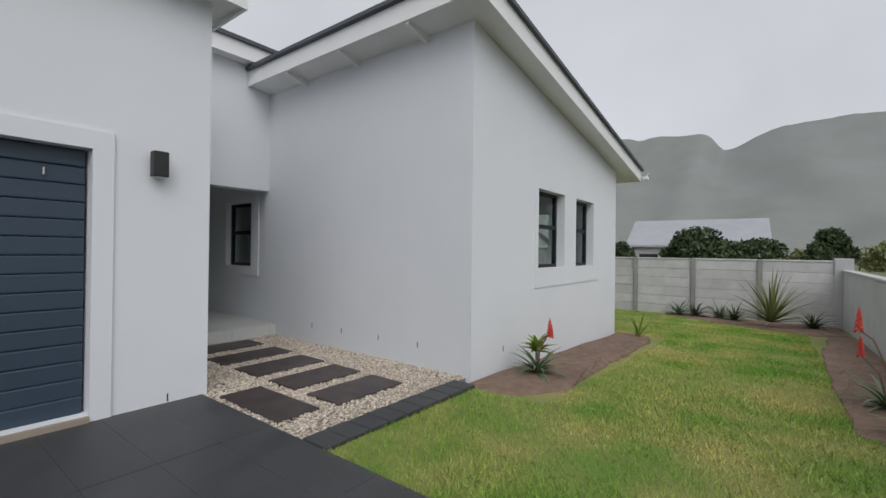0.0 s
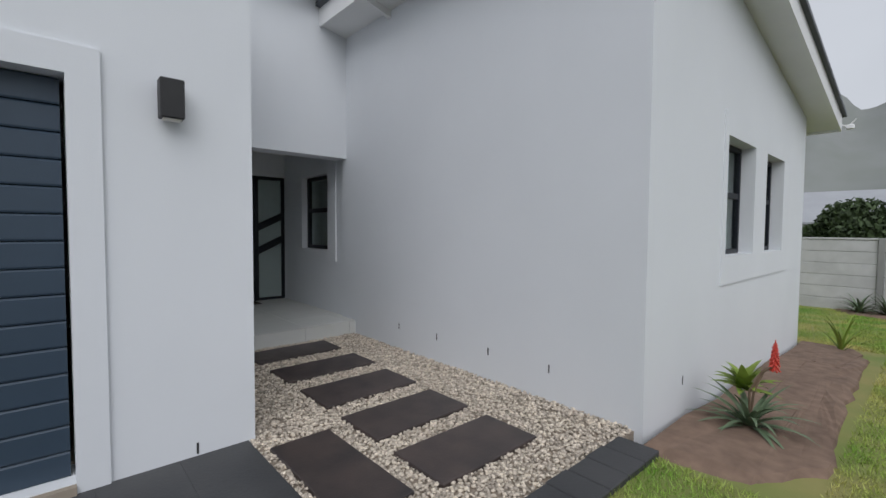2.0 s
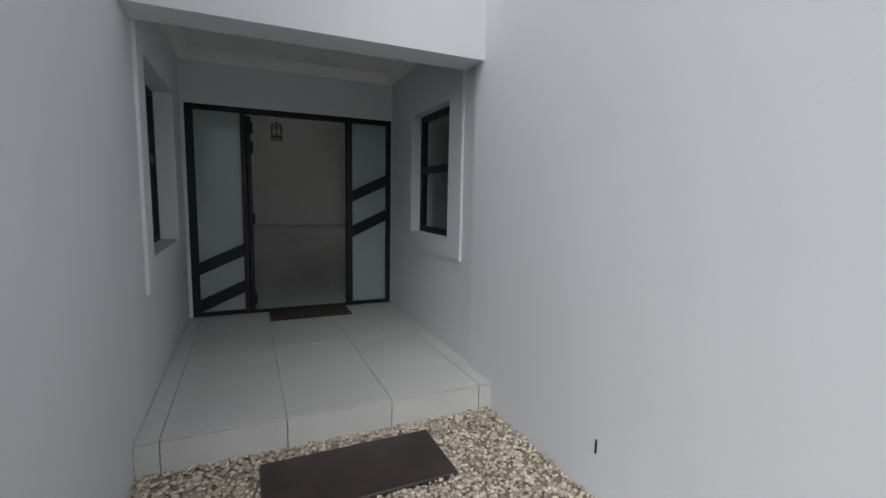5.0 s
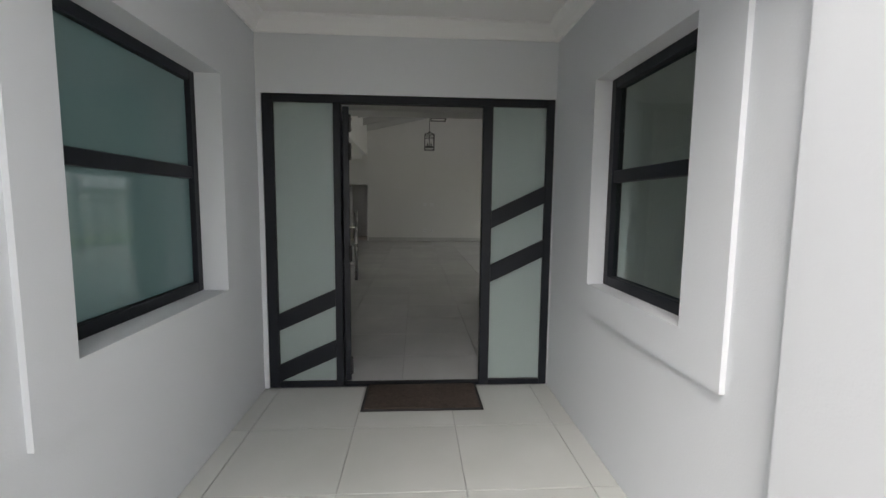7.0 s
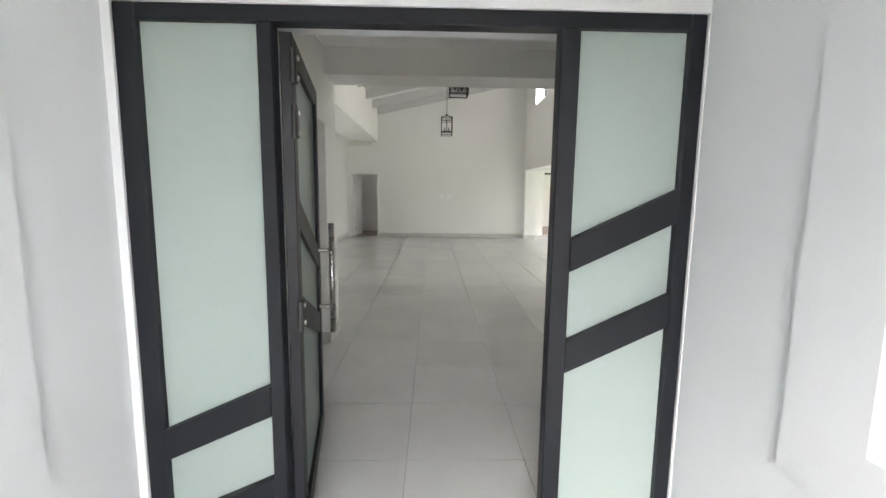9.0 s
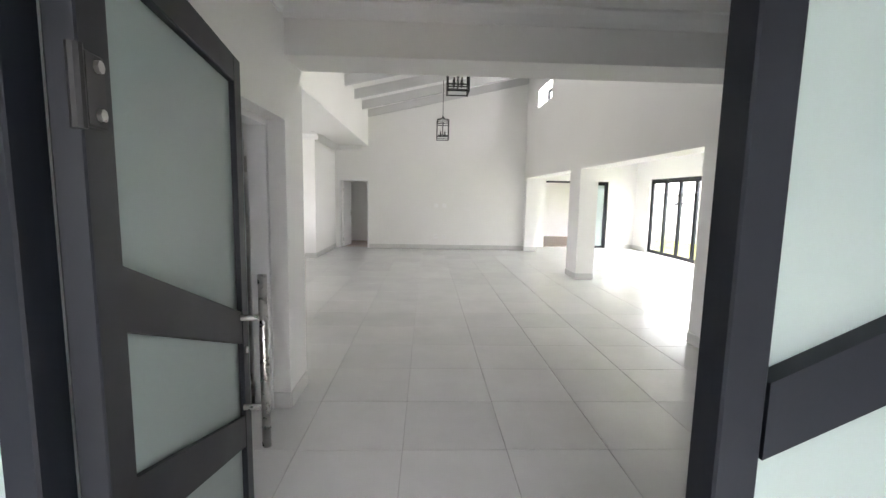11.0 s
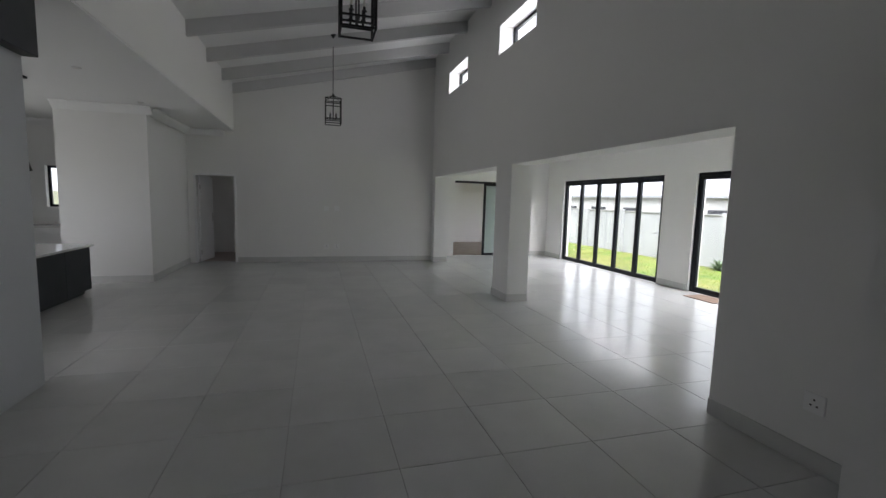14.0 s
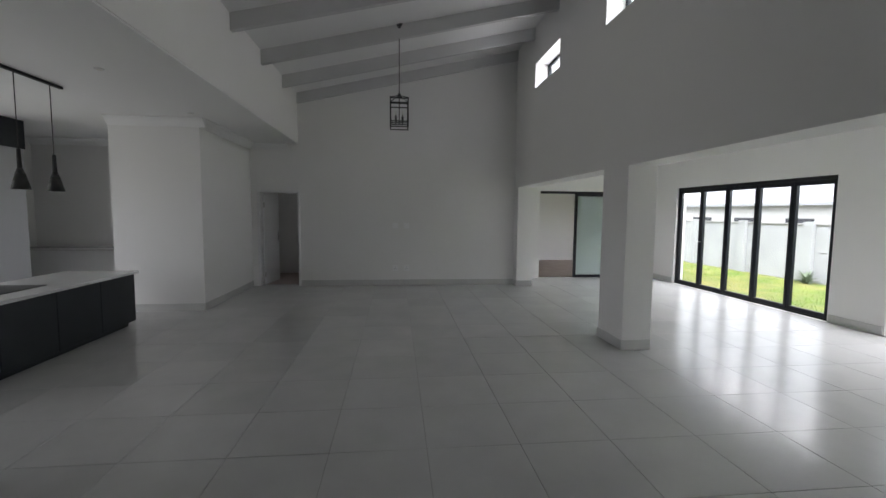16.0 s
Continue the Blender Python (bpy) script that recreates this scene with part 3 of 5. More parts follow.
structure("floor", box(-20.55, -6.60, -5.2, 9.56, -0.3, -0.008), GROUT, "living room floor bed", "floor")

# ---- garage front ----
door = empty("garage_door", (-2.02, -2.19, -0.12), "closed slate blue ribbed steel sectional garage door", "garage door")
n = 15
for i in range(n):
    h = 2.14 / n
    z0 = -0.12 + h * i
    pts = [(-2.05, z0), (-2.004, z0 + 0.002), (-2.0, z0 + 0.012), (-2.0, z0 + h - 0.014), (-2.009, z0 + h - 0.004), (-2.05, z0 + h - 0.003)]
    under(door, "slat", prism(pts, "y", -4.66, 0.325), GARAGE)
under(door, "handle", box(-2.0, -1.97, 0.06, 0.075, 1.78, 1.84, 0.003), STEEL, "small steel latch")
structure("trim_garage_side", box(-1.90, -1.878, 0.345, 0.49, -0.17, 2.02), PLASTER, "raised plaster band beside the garage door", "trim")
structure("trim_garage_top", box(-1.90, -1.878, -4.85, 0.49, 2.02, 2.17), PLASTER, "raised plaster band over the garage door", "trim")
structure("sill_garage", box(-2.15, -1.86, -4.7, 0.345, -0.4, -0.125), CONC, "raw concrete threshold of the garage", "sill")
lamp = empty("wall_lamp", (-1.90, 0.80, 1.85), "black rectangular metal wall lamp, unlit", "wall lamp")
under(lamp, "housing", box(-1.86, -1.77, 0.74, 0.86, 1.85, 2.07, 0.006), BLACK)
under(lamp, "mount", box(-1.90, -1.86, 0.76, 0.84, 1.89, 2.03, 0.004), BLACK)
under(lamp, "lens", box(-1.845, -1.785, 0.755, 0.845, 1.843, 1.851), BULB, "clear glass lens")


def weep(x, y, z, axis):
    bm = box(x - 0.02, x + 0.003, y - 0.006, y + 0.006, z - 0.035, z + 0.035) if axis == "x" else box(x - 0.006, x + 0.006, y - 0.003, y + 0.02, z - 0.035, z + 0.035)
    structure("weep_hole_1", bm, JOINT, "narrow dark weep slot in the plaster", "weep hole")


for x in (-1.0, -1.68, -2.42, -3.1):
    weep(x, WY, 0.085, "y")
weep(-1.90, 0.92, -0.125, "x")
weep(WX, 4.06, 0.03, "x")


OBSCURE = mat("obscured_teal_glass", (0.16, 0.25, 0.25), 0.05, (0.13, 0.23, 0.23), 2)
# ---- windows ----
def band(name, axis, p, side, a0, a1, z0, z1, holes, t=0.02):
    structure(name, wall_mesh(axis, p, p + side * t, a0, a1, z0, z1, holes), PLASTER, "raised plaster surround round a window", "trim")


band("trim_window_1", "y", PW, -1, -6.06, -4.70, 0.76, 2.24, [(-5.83, -4.94, 0.92, 2.06)])
band("trim_window_2", "y", GW, 1, -6.17, -4.64, 0.65, 2.26, [(-5.97, -4.83, 0.86, 2.08)])
band("trim_window_3", "x", WX, 1, 4.91, 7.62, 0.73, 2.36, [(5.01, 5.96, 1.0, 2.14), (6.45, 7.33, 1.0, 2.14)], 0.014)
aperture("window_1", "y", WY + 0.15, 0.06, -5.83, -4.94, 0.92, 2.06, (), (1.53,), 0.055, TINTED)
aperture("window_2", "y", GW - 0.15, 0.06, -5.97, -4.83, 0.86, 2.08, (), (1.53,), 0.055, OBSCURE, "charcoal aluminium window with obscured teal glass")
aperture("window_3", "x", WX - 0.15, 0.06, 5.01, 5.96, 1.0, 2.14, (), (1.62,), 0.05, TINTED)
aperture("window_4", "x", WX - 0.15, 0.06, 6.45, 7.33, 1.0, 2.14, (), (1.62,), 0.05, TINTED)
for i, (a, b, c, d) in enumerate(cl):
    aperture("window_%d" % (5 + i), "y", RY + 0.28, 0.06, a, b, c, d, (), (), 0.05)
# Unseen windows, assumed on this side to light the kitchen.
for i, (a, b) in enumerate(((-16.2, -14.0), (-13.0, -10.8))):
    aperture("window_%d" % (8 + i), "y", KY - 0.15, 0.06, a, b, 0.95, 2.3, ((a + b) / 2,), (), 0.05)

# blinds in the wing windows
for a, b in ((5.06, 5.50), (6.50, 6.90)):
    cur = empty("curtain", (WX - 0.30, (a + b) / 2, 0.95), "pale sheer curtain drawn behind the window", "curtain", "curtains")
    pts = [(WX - 0.30 + 0.025 * math.sin(i * 1.9), a - 0.1 + (b - a + 0.2) * i / 24) for i in range(25)]
    pts += [(x - 0.006, y) for x, y in pts[::-1]]
    under(cur, "cloth", prism(pts, "z", 0.95, 2.3), CEIL)

# ---- entrance door ----
DX = -6.62
ent = empty("door_1", (DX, 2.345, 0), "charcoal aluminium entrance frame with frosted side lights and an open door", "door", kind="structure")
D0, D1 = DX - 0.03, DX + 0.04
Y0, Y1, ZT = 1.297, 3.375, 2.125
under(ent, "jamb", box(D0, D1, Y0, 1.37, 0, ZT, 0.004), ALU)
under(ent, "jamb", box(D0, D1, Y1 - 0.055, Y1, 0, ZT, 0.004), ALU)
under(ent, "head", box(D0, D1, 1.37, Y1 - 0.055, ZT - 0.055, ZT, 0.004), ALU)
under(ent, "mullion", box(D0, D1, 1.785, 1.838, 0.0, ZT - 0.055, 0.004), ALU)
under(ent, "mullion", box(D0, D1, 2.855, 2.925, 0.0, ZT - 0.055, 0.004), ALU)
under(ent, "threshold", box(D0, D1, 1.838, 2.855, 0.0, 0.018, 0.004), ALU)


def side_light(a, b, lows, rise, w, name):
    """A frosted panel with slanting rails: lows are the rails' lower edges at a."""
    under(ent, "bottom_rail", box(D0, D1, a, b, 0.0, 0.04, 0.004), ALU)
    edges = [(0.04, 0.04)]
    for z in lows:
        pts = [(a, z), (b, z + rise), (b, z + rise + w), (a, z + w)]
        under(ent, "slanting_rail", prism(pts, "x", D0 + 0.003, D1 + 0.004), ALU)
        edges += [(z, z + rise), (z + w, z + rise + w)]
    edges.append((ZT - 0.055, ZT - 0.055))
    for i in range(0, len(edges), 2):
        (a0, b0), (a1, b1) = edges[i], edges[i + 1]
        a1, b1 = max(a1, a0 + 0.002), max(b1, b0 + 0.002)
        under(ent, "frosted_pane", prism([(a, a0), (b, b0), (b, b1), (a, a1)], "x", DX, DX + 0.008), FROST, "pale green frosted glass")


side_light(1.37, 1.785, (0.045, 0.43), 0.185, 0.125, "left")
side_light(2.925, 3.32, (0.795, 1.195), 0.19, 0.125, "right")
leaf = empty("entrance_door_leaf", (DX - 0.028, 1.864, 0.02), "open charcoal aluminium door leaf with frosted glass and bar handle", "door")
L = 0.995


def lf(name, a, b, z0, z1, t=0.045, m=ALU, off=0.0, label="", par=None):
    return part(name, box(-b, -a, off - t / 2, off + t / 2, z0, z1, 0.003), m, par or leaf, label)


lf("stile", 0.0, 0.09, 0, 2.04)
lf("stile", L - 0.09, L, 0, 2.04)
lf("rail", 0.09, L - 0.09, 0, 0.09)
lf("rail", 0.09, L - 0.09, 1.95, 2.04)
for z in (0.62, 1.02):
    part("slanting_rail", prism([(-0.09, z + 0.3), (-0.09, z + 0.42), (-L + 0.09, z + 0.12), (-L + 0.09, z)], "y", -0.02, 0.02), ALU, leaf)
lf("frosted_pane", 0.09, L - 0.09, 0.09, 1.95, 0.008, FROST, label="pale green frosted glass")
for s in (0.055, -0.055):
    bm = bmesh.new()
    add_rod(bm, (-L + 0.10, s * 1.75, 0.62), (-L + 0.10, s * 1.75, 1.28), 0.0165, seg=16)
    h = part("bar_handle", bm, STEEL, leaf, "brushed steel bar handle", True)
    for z in (0.78, 1.12):
        part("standoff", cyl((-L + 0.10, s * 0.35, z), (-L + 0.10, s * 1.8, z), 0.011), STEEL, h)
part("lock", cyl((-L + 0.045, -0.028, 0.98), (-L + 0.045, 0.028, 0.98), 0.014), STEEL, leaf, "steel lock cylinder")
for z in (0.12, 0.98, 1.72, 1.92):
    hg = part("hinge", box(-0.045, 0.012, 0.0225, 0.036, z - 0.055, z + 0.055, 0.003), BLACK, leaf, "black hinge block")
    part("knuckle", cyl((0.016, 0.026, z - 0.06), (0.016, 0.026, z + 0.06), 0.011, seg=10), BLACK, hg)
    for dz in (-0.036, 0.036):
        part("hinge_bolt", cyl((-0.02, 0.036, z + dz), (-0.02, 0.043, z + dz), 0.010, seg=8), STEEL, hg, "bright hinge bolt")
leaf.rotation_euler = (0, 0, radians(9.6))
mt = empty("doormat", (-6.40, 2.42, 0), "brown coir doormat on the porch tiles", "doormat")
under(mt, "mat_top", box(-6.575, -6.19, 2.03, 2.81, 0.003, 0.018, 0.003), MATM)
under(mt, "rubber_edge", box(-6.58, -6.17, 2.01, 2.83, 0.0, 0.009, 0.002), BLACK)


# ---- inner doors ----
def door_frame(name, axis, p0, p1, a0, a1, zt, w=0.045):
    e = empty(name, ((p0 + p1) / 2, (a0 + a1) / 2, 0) if axis == "x" else ((a0 + a1) / 2, (p0 + p1) / 2, 0), "white painted timber door frame", "door frame", kind="structure")
    for u, v, lo, hi, nm in ((a0, a0 + w, 0, zt, "jamb"), (a1 - w, a1, 0, zt, "jamb"), (a0 + w, a1 - w, zt - w, zt, "head")):
        under(e, nm, box(p0, p1, u, v, lo, hi, 0.003) if axis == "x" else box(u, v, p0, p1, lo, hi, 0.003), WHITE)
    return e


def leaf_door(at, w, h, turn, material, label):
    """A flush door leaf that runs from its hinge along -x before it is turned."""
    e = empty("door_leaf", at, label, "door")
    part("panel", box(-w, 0, -0.02, 0.02, 0, h, 0.003), material, e)
    for z in (0.22, h - 0.25):
        hg = part("hinge", box(-0.035, 0.012, 0.020, 0.024, z - 0.05, z + 0.05), STEEL, e, "steel butt hinge")
        part("pin", cyl((0.008, 0.026, z - 0.055), (0.008, 0.026, z + 0.055), 0.007), STEEL, hg)
    for s in (1, -1):
        pl = part("handle_plate", box(-w + 0.04, -w + 0.085, 0.02 * s, 0.026 * s, 0.92, 1.12, 0.002), STEEL, e, "steel lever handle")
        part("lever", box(-w + 0.055, -w + 0.18, 0.05 * s, 0.066 * s, 1.02, 1.036, 0.004), STEEL, pl)
    e.rotation_euler = (0, 0, radians(turn))
    return e


door_frame("door_frame_1", "y", HL - 0.25, HL - 0.12, -9.12, -8.08, 2.10)
leaf_door((-9.05, HL - 0.27, 0.01), 0.82, 2.03, 88, SLATE, "open pale grey flush door with steel hinges")
leaf_door((-6.54, 5.29, 0.01), 0.74, 2.03, 90, WHITE, "closed white flush door in the room beside the porch")
door_frame("door_frame_2", "x", FARX - 0.14, FARX + 0.012, -0.24, 0.65, 2.07)
leaf_door((FARX - 0.16, -0.17, 0.01), 0.80, 2.0, -8, WHITE, "open white panelled door in the far doorway")


# ---- folding glass doors ----
def bifold(name, x0, x1, n):
    e = empty(name, ((x0 + x1) / 2, AY + 0.1, 0), "closed charcoal aluminium folding door with clear glass", "door", kind="structure")
    y0, y1, zt = AY + 0.05, AY + 0.13, 2.25
    under(e, "jamb", box(x0, x0 + 0.05, y0, y1, 0, zt, 0.003), ALU)
    under(e, "jamb", box(x1 - 0.05, x1, y0, y1, 0, zt, 0.003), ALU)
    under(e, "head_track", box(x0 + 0.05, x1 - 0.05, y0, y1, zt - 0.06, zt, 0.003), ALU)
    under(e, "floor_track", box(x0 + 0.05, x1 - 0.05, y0, y1, 0, 0.03, 0.003), ALU)
    w = (x1 - x0 - 0.1) / n
    for i in range(n):
        a, b = x0 + 0.05 + w * i + 0.003, x0 + 0.05 + w * (i + 1) - 0.003
        lfb = under(e, "leaf", box(a, a + 0.055, y0 + 0.01, y1 - 0.01, 0.03, zt - 0.06, 0.003), ALU)
        for u0, u1, v0, v1, nm in ((b - 0.055, b, 0.03, zt - 0.06, "stile"), (a + 0.055, b - 0.055, 0.03, 0.10, "bottom_rail"), (a + 0.055, b - 0.055, zt - 0.13, zt - 0.06, "top_rail")):
            under(lfb, nm, box(u0, u1, y0 + 0.01, y1 - 0.01, v0, v1, 0.003), ALU)
        g = under(lfb, "pane", box(a + 0.055, b - 0.055, AY + 0.087, AY + 0.093, 0.10, zt - 0.13), GLASS)
        g.visible_shadow = False
        if i in (0, n - 1):
            under(lfb, "lever_handle", box(b - 0.035, b + 0.09 if i == 0 else b - 0.14, y0 - 0.045, y0 - 0.03, 1.03, 1.05, 0.004), STEEL, "steel lever handle")
    return e


bifold("door_2", -19.40, -15.60, 5)
bifold("door_3", -14.80, -10.98, 5)
sl = empty("door_4", (AX - 0.1, 7.35, 0), "half open charcoal sliding door with frosted glass", "door", kind="structure")
for y0, y1, z0, z1, nm in ((6.30, 8.40, 2.13, 2.19, "head_track"), (8.35, 8.40, 0, 2.13, "jamb"), (7.24, 7.30, 0.0, 2.13, "stile"), (8.29, 8.35, 0.0, 2.13, "stile"), (7.30, 8.29, 0.0, 0.07, "bottom_rail"), (7.30, 8.29, 2.07, 2.13, "top_rail")):
    under(sl, nm, box(AX - 0.13, AX - 0.07, y0, y1, z0, z1, 0.003), ALU)
under(sl, "frosted_pane", box(AX - 0.105, AX - 0.095, 7.30, 8.29, 0.07, 2.07), FROST, "pale frosted glass")
m2 = empty("doormat", (-14.1, 9.02, 0), "small brown mat on the tiles by the glass door", "doormat")
under(m2, "mat_top", box(-14.42, -13.80, 8.85, 9.27, 0.0, 0.014, 0.003), mat("tan_mat", (0.30, 0.21, 0.16), 0.95, (0.24, 0.16, 0.12), 30, 0.8, 200))


# ---- lanterns ----
def lantern(at):
    x, y, z = at
    e = empty("pendant_lantern", at, "black metal cage lantern with candle bulbs hanging on a rod", "pendant lamp", "lanterns under the rafters")
    w, h = 0.14, 0.46
    for sx in (-1, 1):
        for sy in (-1, 1):
            part("post", box(sx * w - 0.010, sx * w + 0.010, sy * w - 0.010, sy * w + 0.010, 0, h + 0.012, 0.002), BLACK, e)
            part("roof_bar", cyl((sx * w, sy * w, h), (sx * 0.03, sy * 0.03, h + 0.055), 0.007, seg=6), BLACK, e)
            part("scroll_brace", cyl((sx * w, sy * w, h - 0.085), (sx * w * 0.45, sy * w, h - 0.012), 0.006, seg=6), BLACK, e)
    for s in (-1, 1):
        for z0 in (0.0, 0.085, h - 0.10, h - 0.016):
            part("rail", box(-w - 0.010, w + 0.010, s * w - 0.007, s * w + 0.007, z0, z0 + 0.017), BLACK, e)
            part("rail", box(s * w - 0.0075, s * w + 0.0075, -w - 0.0095, w + 0.0095, z0 + 0.001, z0 + 0.016), BLACK, e)
        part("middle_bar", box(-0.006, 0.006, s * w - 0.006, s * w + 0.006, 0.10, h - 0.014), BLACK, e)
        part("middle_bar", box(s * w - 0.0065, s * w + 0.0065, -0.006, 0.006, 0.10, h - 0.014), BLACK, e)
    part("tray", box(-w + 0.01, w - 0.01, -0.012, 0.012, 0.088, 0.10), BLACK, e)
    part("tray", box(-0.0125, 0.0125, -w + 0.01, w - 0.01, 0.089, 0.101), BLACK, e)
    for a in range(4):
        cx, cy = 0.075 * math.cos(a * math.pi / 2 + 0.785), 0.075 * math.sin(a * math.pi / 2 + 0.785)
        bm = bmesh.new()
        add_rod(bm, (cx, cy, 0.09), (cx, cy, 0.20), 0.010, seg=8)
        for zc in (0.125, 0.165):
            add_rod(bm, (cx, cy, zc), (cx, cy, zc + 0.014), 0.024, 0.012, 10)
        c = part("candle", bm, BLACK, e)
        part("bulb", cyl((cx, cy, 0.20), (cx, cy, 0.27), 0.015, 0.003, 8), BULB, c, "clear candle bulb")
    part("collar", cyl((0, 0, h + 0.045), (0, 0, h + 0.10), 0.042, 0.016, 12), BLACK, e)
    top = vault_z(y) - z
    part("rod", cyl((0, 0, h + 0.09), (0, 0, top), 0.007, seg=8), BLACK, e)
    part("ceiling_rose", cyl((0, 0, top - 0.07), (0, 0, top + 0.01), 0.02, 0.06, 14), BLACK, e)
    return e


lan = lantern((-16.93, 2.77, 2.98))
copy_thing(lan, pose(-12.08, 2.80, 2.98))


# ---- sockets and switches ----
def plate(x, y, z, axis, side, kind):
    e = empty(kind, (x, y, z), "white plastic wall plate " + ("with rocker switches" if kind == "light_switch" else "with socket holes"), "switch" if kind == "light_switch" else "socket", kind + "es")
    def b(u0, u1, v0, v1, d0, d1):
        return box(min(side * d0, side * d1), max(side * d0, side * d1), u0, u1, v0, v1, 0.002) if axis == "x" else box(u0, u1, min(side * d0, side * d1), max(side * d0, side * d1), v0, v1, 0.002)
    part("cover", b(-0.06, 0.06, -0.06, 0.06, 0, 0.014), PLATE, e)
    if kind == "light_switch":
        for u in (-0.025, 0.025):
            part("rocker", b(u - 0.016, u + 0.016, -0.035, 0.035, 0.014, 0.019), PLATE, e)
    else:
        for u, v in ((0, 0.022), (-0.018, -0.014), (0.018, -0.014)):
            part("socket_hole", b(u - 0.006, u + 0.006, v - 0.006, v + 0.006, 0.013, 0.016), BLACK, e, "dark socket hole")


for y in (2.70, 2.95):
    plate(FARX, y, 1.33, "x", 1, "light_switch")
    plate(FARX, y, 0.38, "x", 1, "wall_socket")
plate(-9.96, RY, 0.42, "y", -1, "wall_socket")

# ---- kitchen ----
PALECAB = mat("pale_grey_cabinet", (0.56, 0.57, 0.59), 0.4, (0.52, 0.53, 0.55), 2)
isl = empty("kitchen_island", (-14.7, -1.35, 0), "charcoal kitchen island with a white stone top", "kitchen island")
under(isl, "body", box(-16.16, -13.3, -1.78, -0.95, 0.07, 0.735, 0.003), CAB)
under(isl, "plinth", box(-16.10, -13.36, -1.72, -1.01, 0, 0.07), CAB)
for i in range(4):
    x = -16.15 + 0.71 * i
    under(isl, "panel", box(x + 0.003, x + 0.707, -0.95, -0.932, 0.075, 0.73, 0.003), CAB)
under(isl, "worktop", box(-16.22, -13.24, -1.84, -0.90, 0.735, 0.77, 0.004), STONE, "white stone top")
hob = empty("hob", (-14.5, -1.4, 0.77), "black glass hob set on the island top", "hob")
under(hob, "plate", box(-14.95, -14.2, -1.68, -1.18, 0.770, 0.777, 0.002), BLACK)


def tall_unit(x0, x1, y0, y1, lip, label):
    e = empty("tall_cabinet", ((x0 + x1) / 2, (y0 + y1) / 2, 0), label, "cabinet", "tall kitchen cabinets")
    under(e, "carcass", box(x0, x1, y0, y1, 0, 2.6, 0.003), PALECAB)
    under(e, "top_box", box(x0 - 0.02, x1, y0, y1 + lip, 2.6, 3.055, 0.004), CAB, "charcoal top box")
    return e


tall_unit(-12.36, -11.725, -0.35, 0.31, 0.10, "tall pale grey cabinet with a charcoal top box")
tu = tall_unit(-17.6, -16.95, -4.58, -3.35, 0.02, "tall pale grey rear cabinet with a charcoal top box")
# A white panel on the cabinet front.
under(tu, "oven_door", box(-16.95, -16.93, -4.4, -3.5, 1.0, 1.95, 0.004), WHITE, "white front panel")
under(tu, "shelf_edge", box(-16.95, -16.92, -4.5, -3.4, 0.90, 0.93, 0.003), STONE)
cb = empty("counter_cabinet", (-19.1, -3.1, 0), "white base cabinets with a pale stone worktop", "cabinet")
under(cb, "body", box(FARX, -18.85, -4.58, -1.72, 0, 0.83, 0.003), WHITE)
under(cb, "worktop", box(FARX, -18.8, -4.6, -1.71, 0.83, 0.87, 0.004), STONE)
kw = aperture("window_10", "x", FARX - 0.12, 0.05, -3.03, -2.1, 1.24, 2.11, (), (), 0.05, GLASS)
tr = empty("track_light", (-14.4, -1.2, 3.06), "black ceiling track with four cone pendants over the island", "pendant lamp")
under(tr, "track", box(-15.38, -13.1, -1.22, -1.18, 3.03, 3.06, 0.003), BLACK)
for x in (-15.2, -14.72, -14.24, -13.76):
    under(tr, "cord", cyl((x, -1.2, 2.24), (x, -1.2, 3.03), 0.005, seg=6), BLACK)
    bm = bmesh.new()
    for z0, z1, r0, r1 in ((1.83, 1.99, 0.085, 0.045), (1.99, 2.05, 0.045, 0.022), (2.05, 2.25, 0.022, 0.018)):
        add_rod(bm, (x, -1.2, z0), (x, -1.2, z1), r0, r1, 14)
    under(tr, "shade", bm, BLACK, "black cone shade", True)

for x, y in ((-12.7, -0.55), (-14.6, -0.3), (-16.6, -0.3)):
    dl = empty("downlight", (x, y, 3.06), "small round white ceiling downlight, unlit", "downlight", "kitchen downlights")
    part("bezel", cyl((0, 0, -0.012), (0, 0, 0.0), 0.045, 0.05, 16), WHITE, dl)
    part("lens", cyl((0, 0, -0.014), (0, 0, -0.011), 0.03, seg=14), BULB, dl)

# ---- outdoors: walls and distance ----
def precast_fence(x0, x1, y, zb, label):
    e = empty("precast_fence", ((x0 + x1) / 2, y, zb), label, "fence")
    n = int(round((x1 - x0) / 1.75))
    w = (x1 - x0) / n
    for i in range(n + 1):
        under(e, "post", box(x0 + w * i - 0.06, x0 + w * i + 0.06, y - 0.09, y + 0.05, zb - 0.3, zb + 1.86, 0.01), POSTM)
    for i in range(n):
        for k in range(6):
            under(e, "panel", box(x0 + w * i + 0.06, x0 + w * (i + 1) - 0.06, y - 0.03, y + 0.03, zb + 0.305 * k - 0.02, zb + 0.305 * k + 0.28, 0.012), VIBRA)
        under(e, "coping", box(x0 + w * i + 0.06, x0 + w * (i + 1) - 0.06, y - 0.05, y + 0.04, zb + 1.81, zb + 1.86, 0.008), VIBRA)
    return e


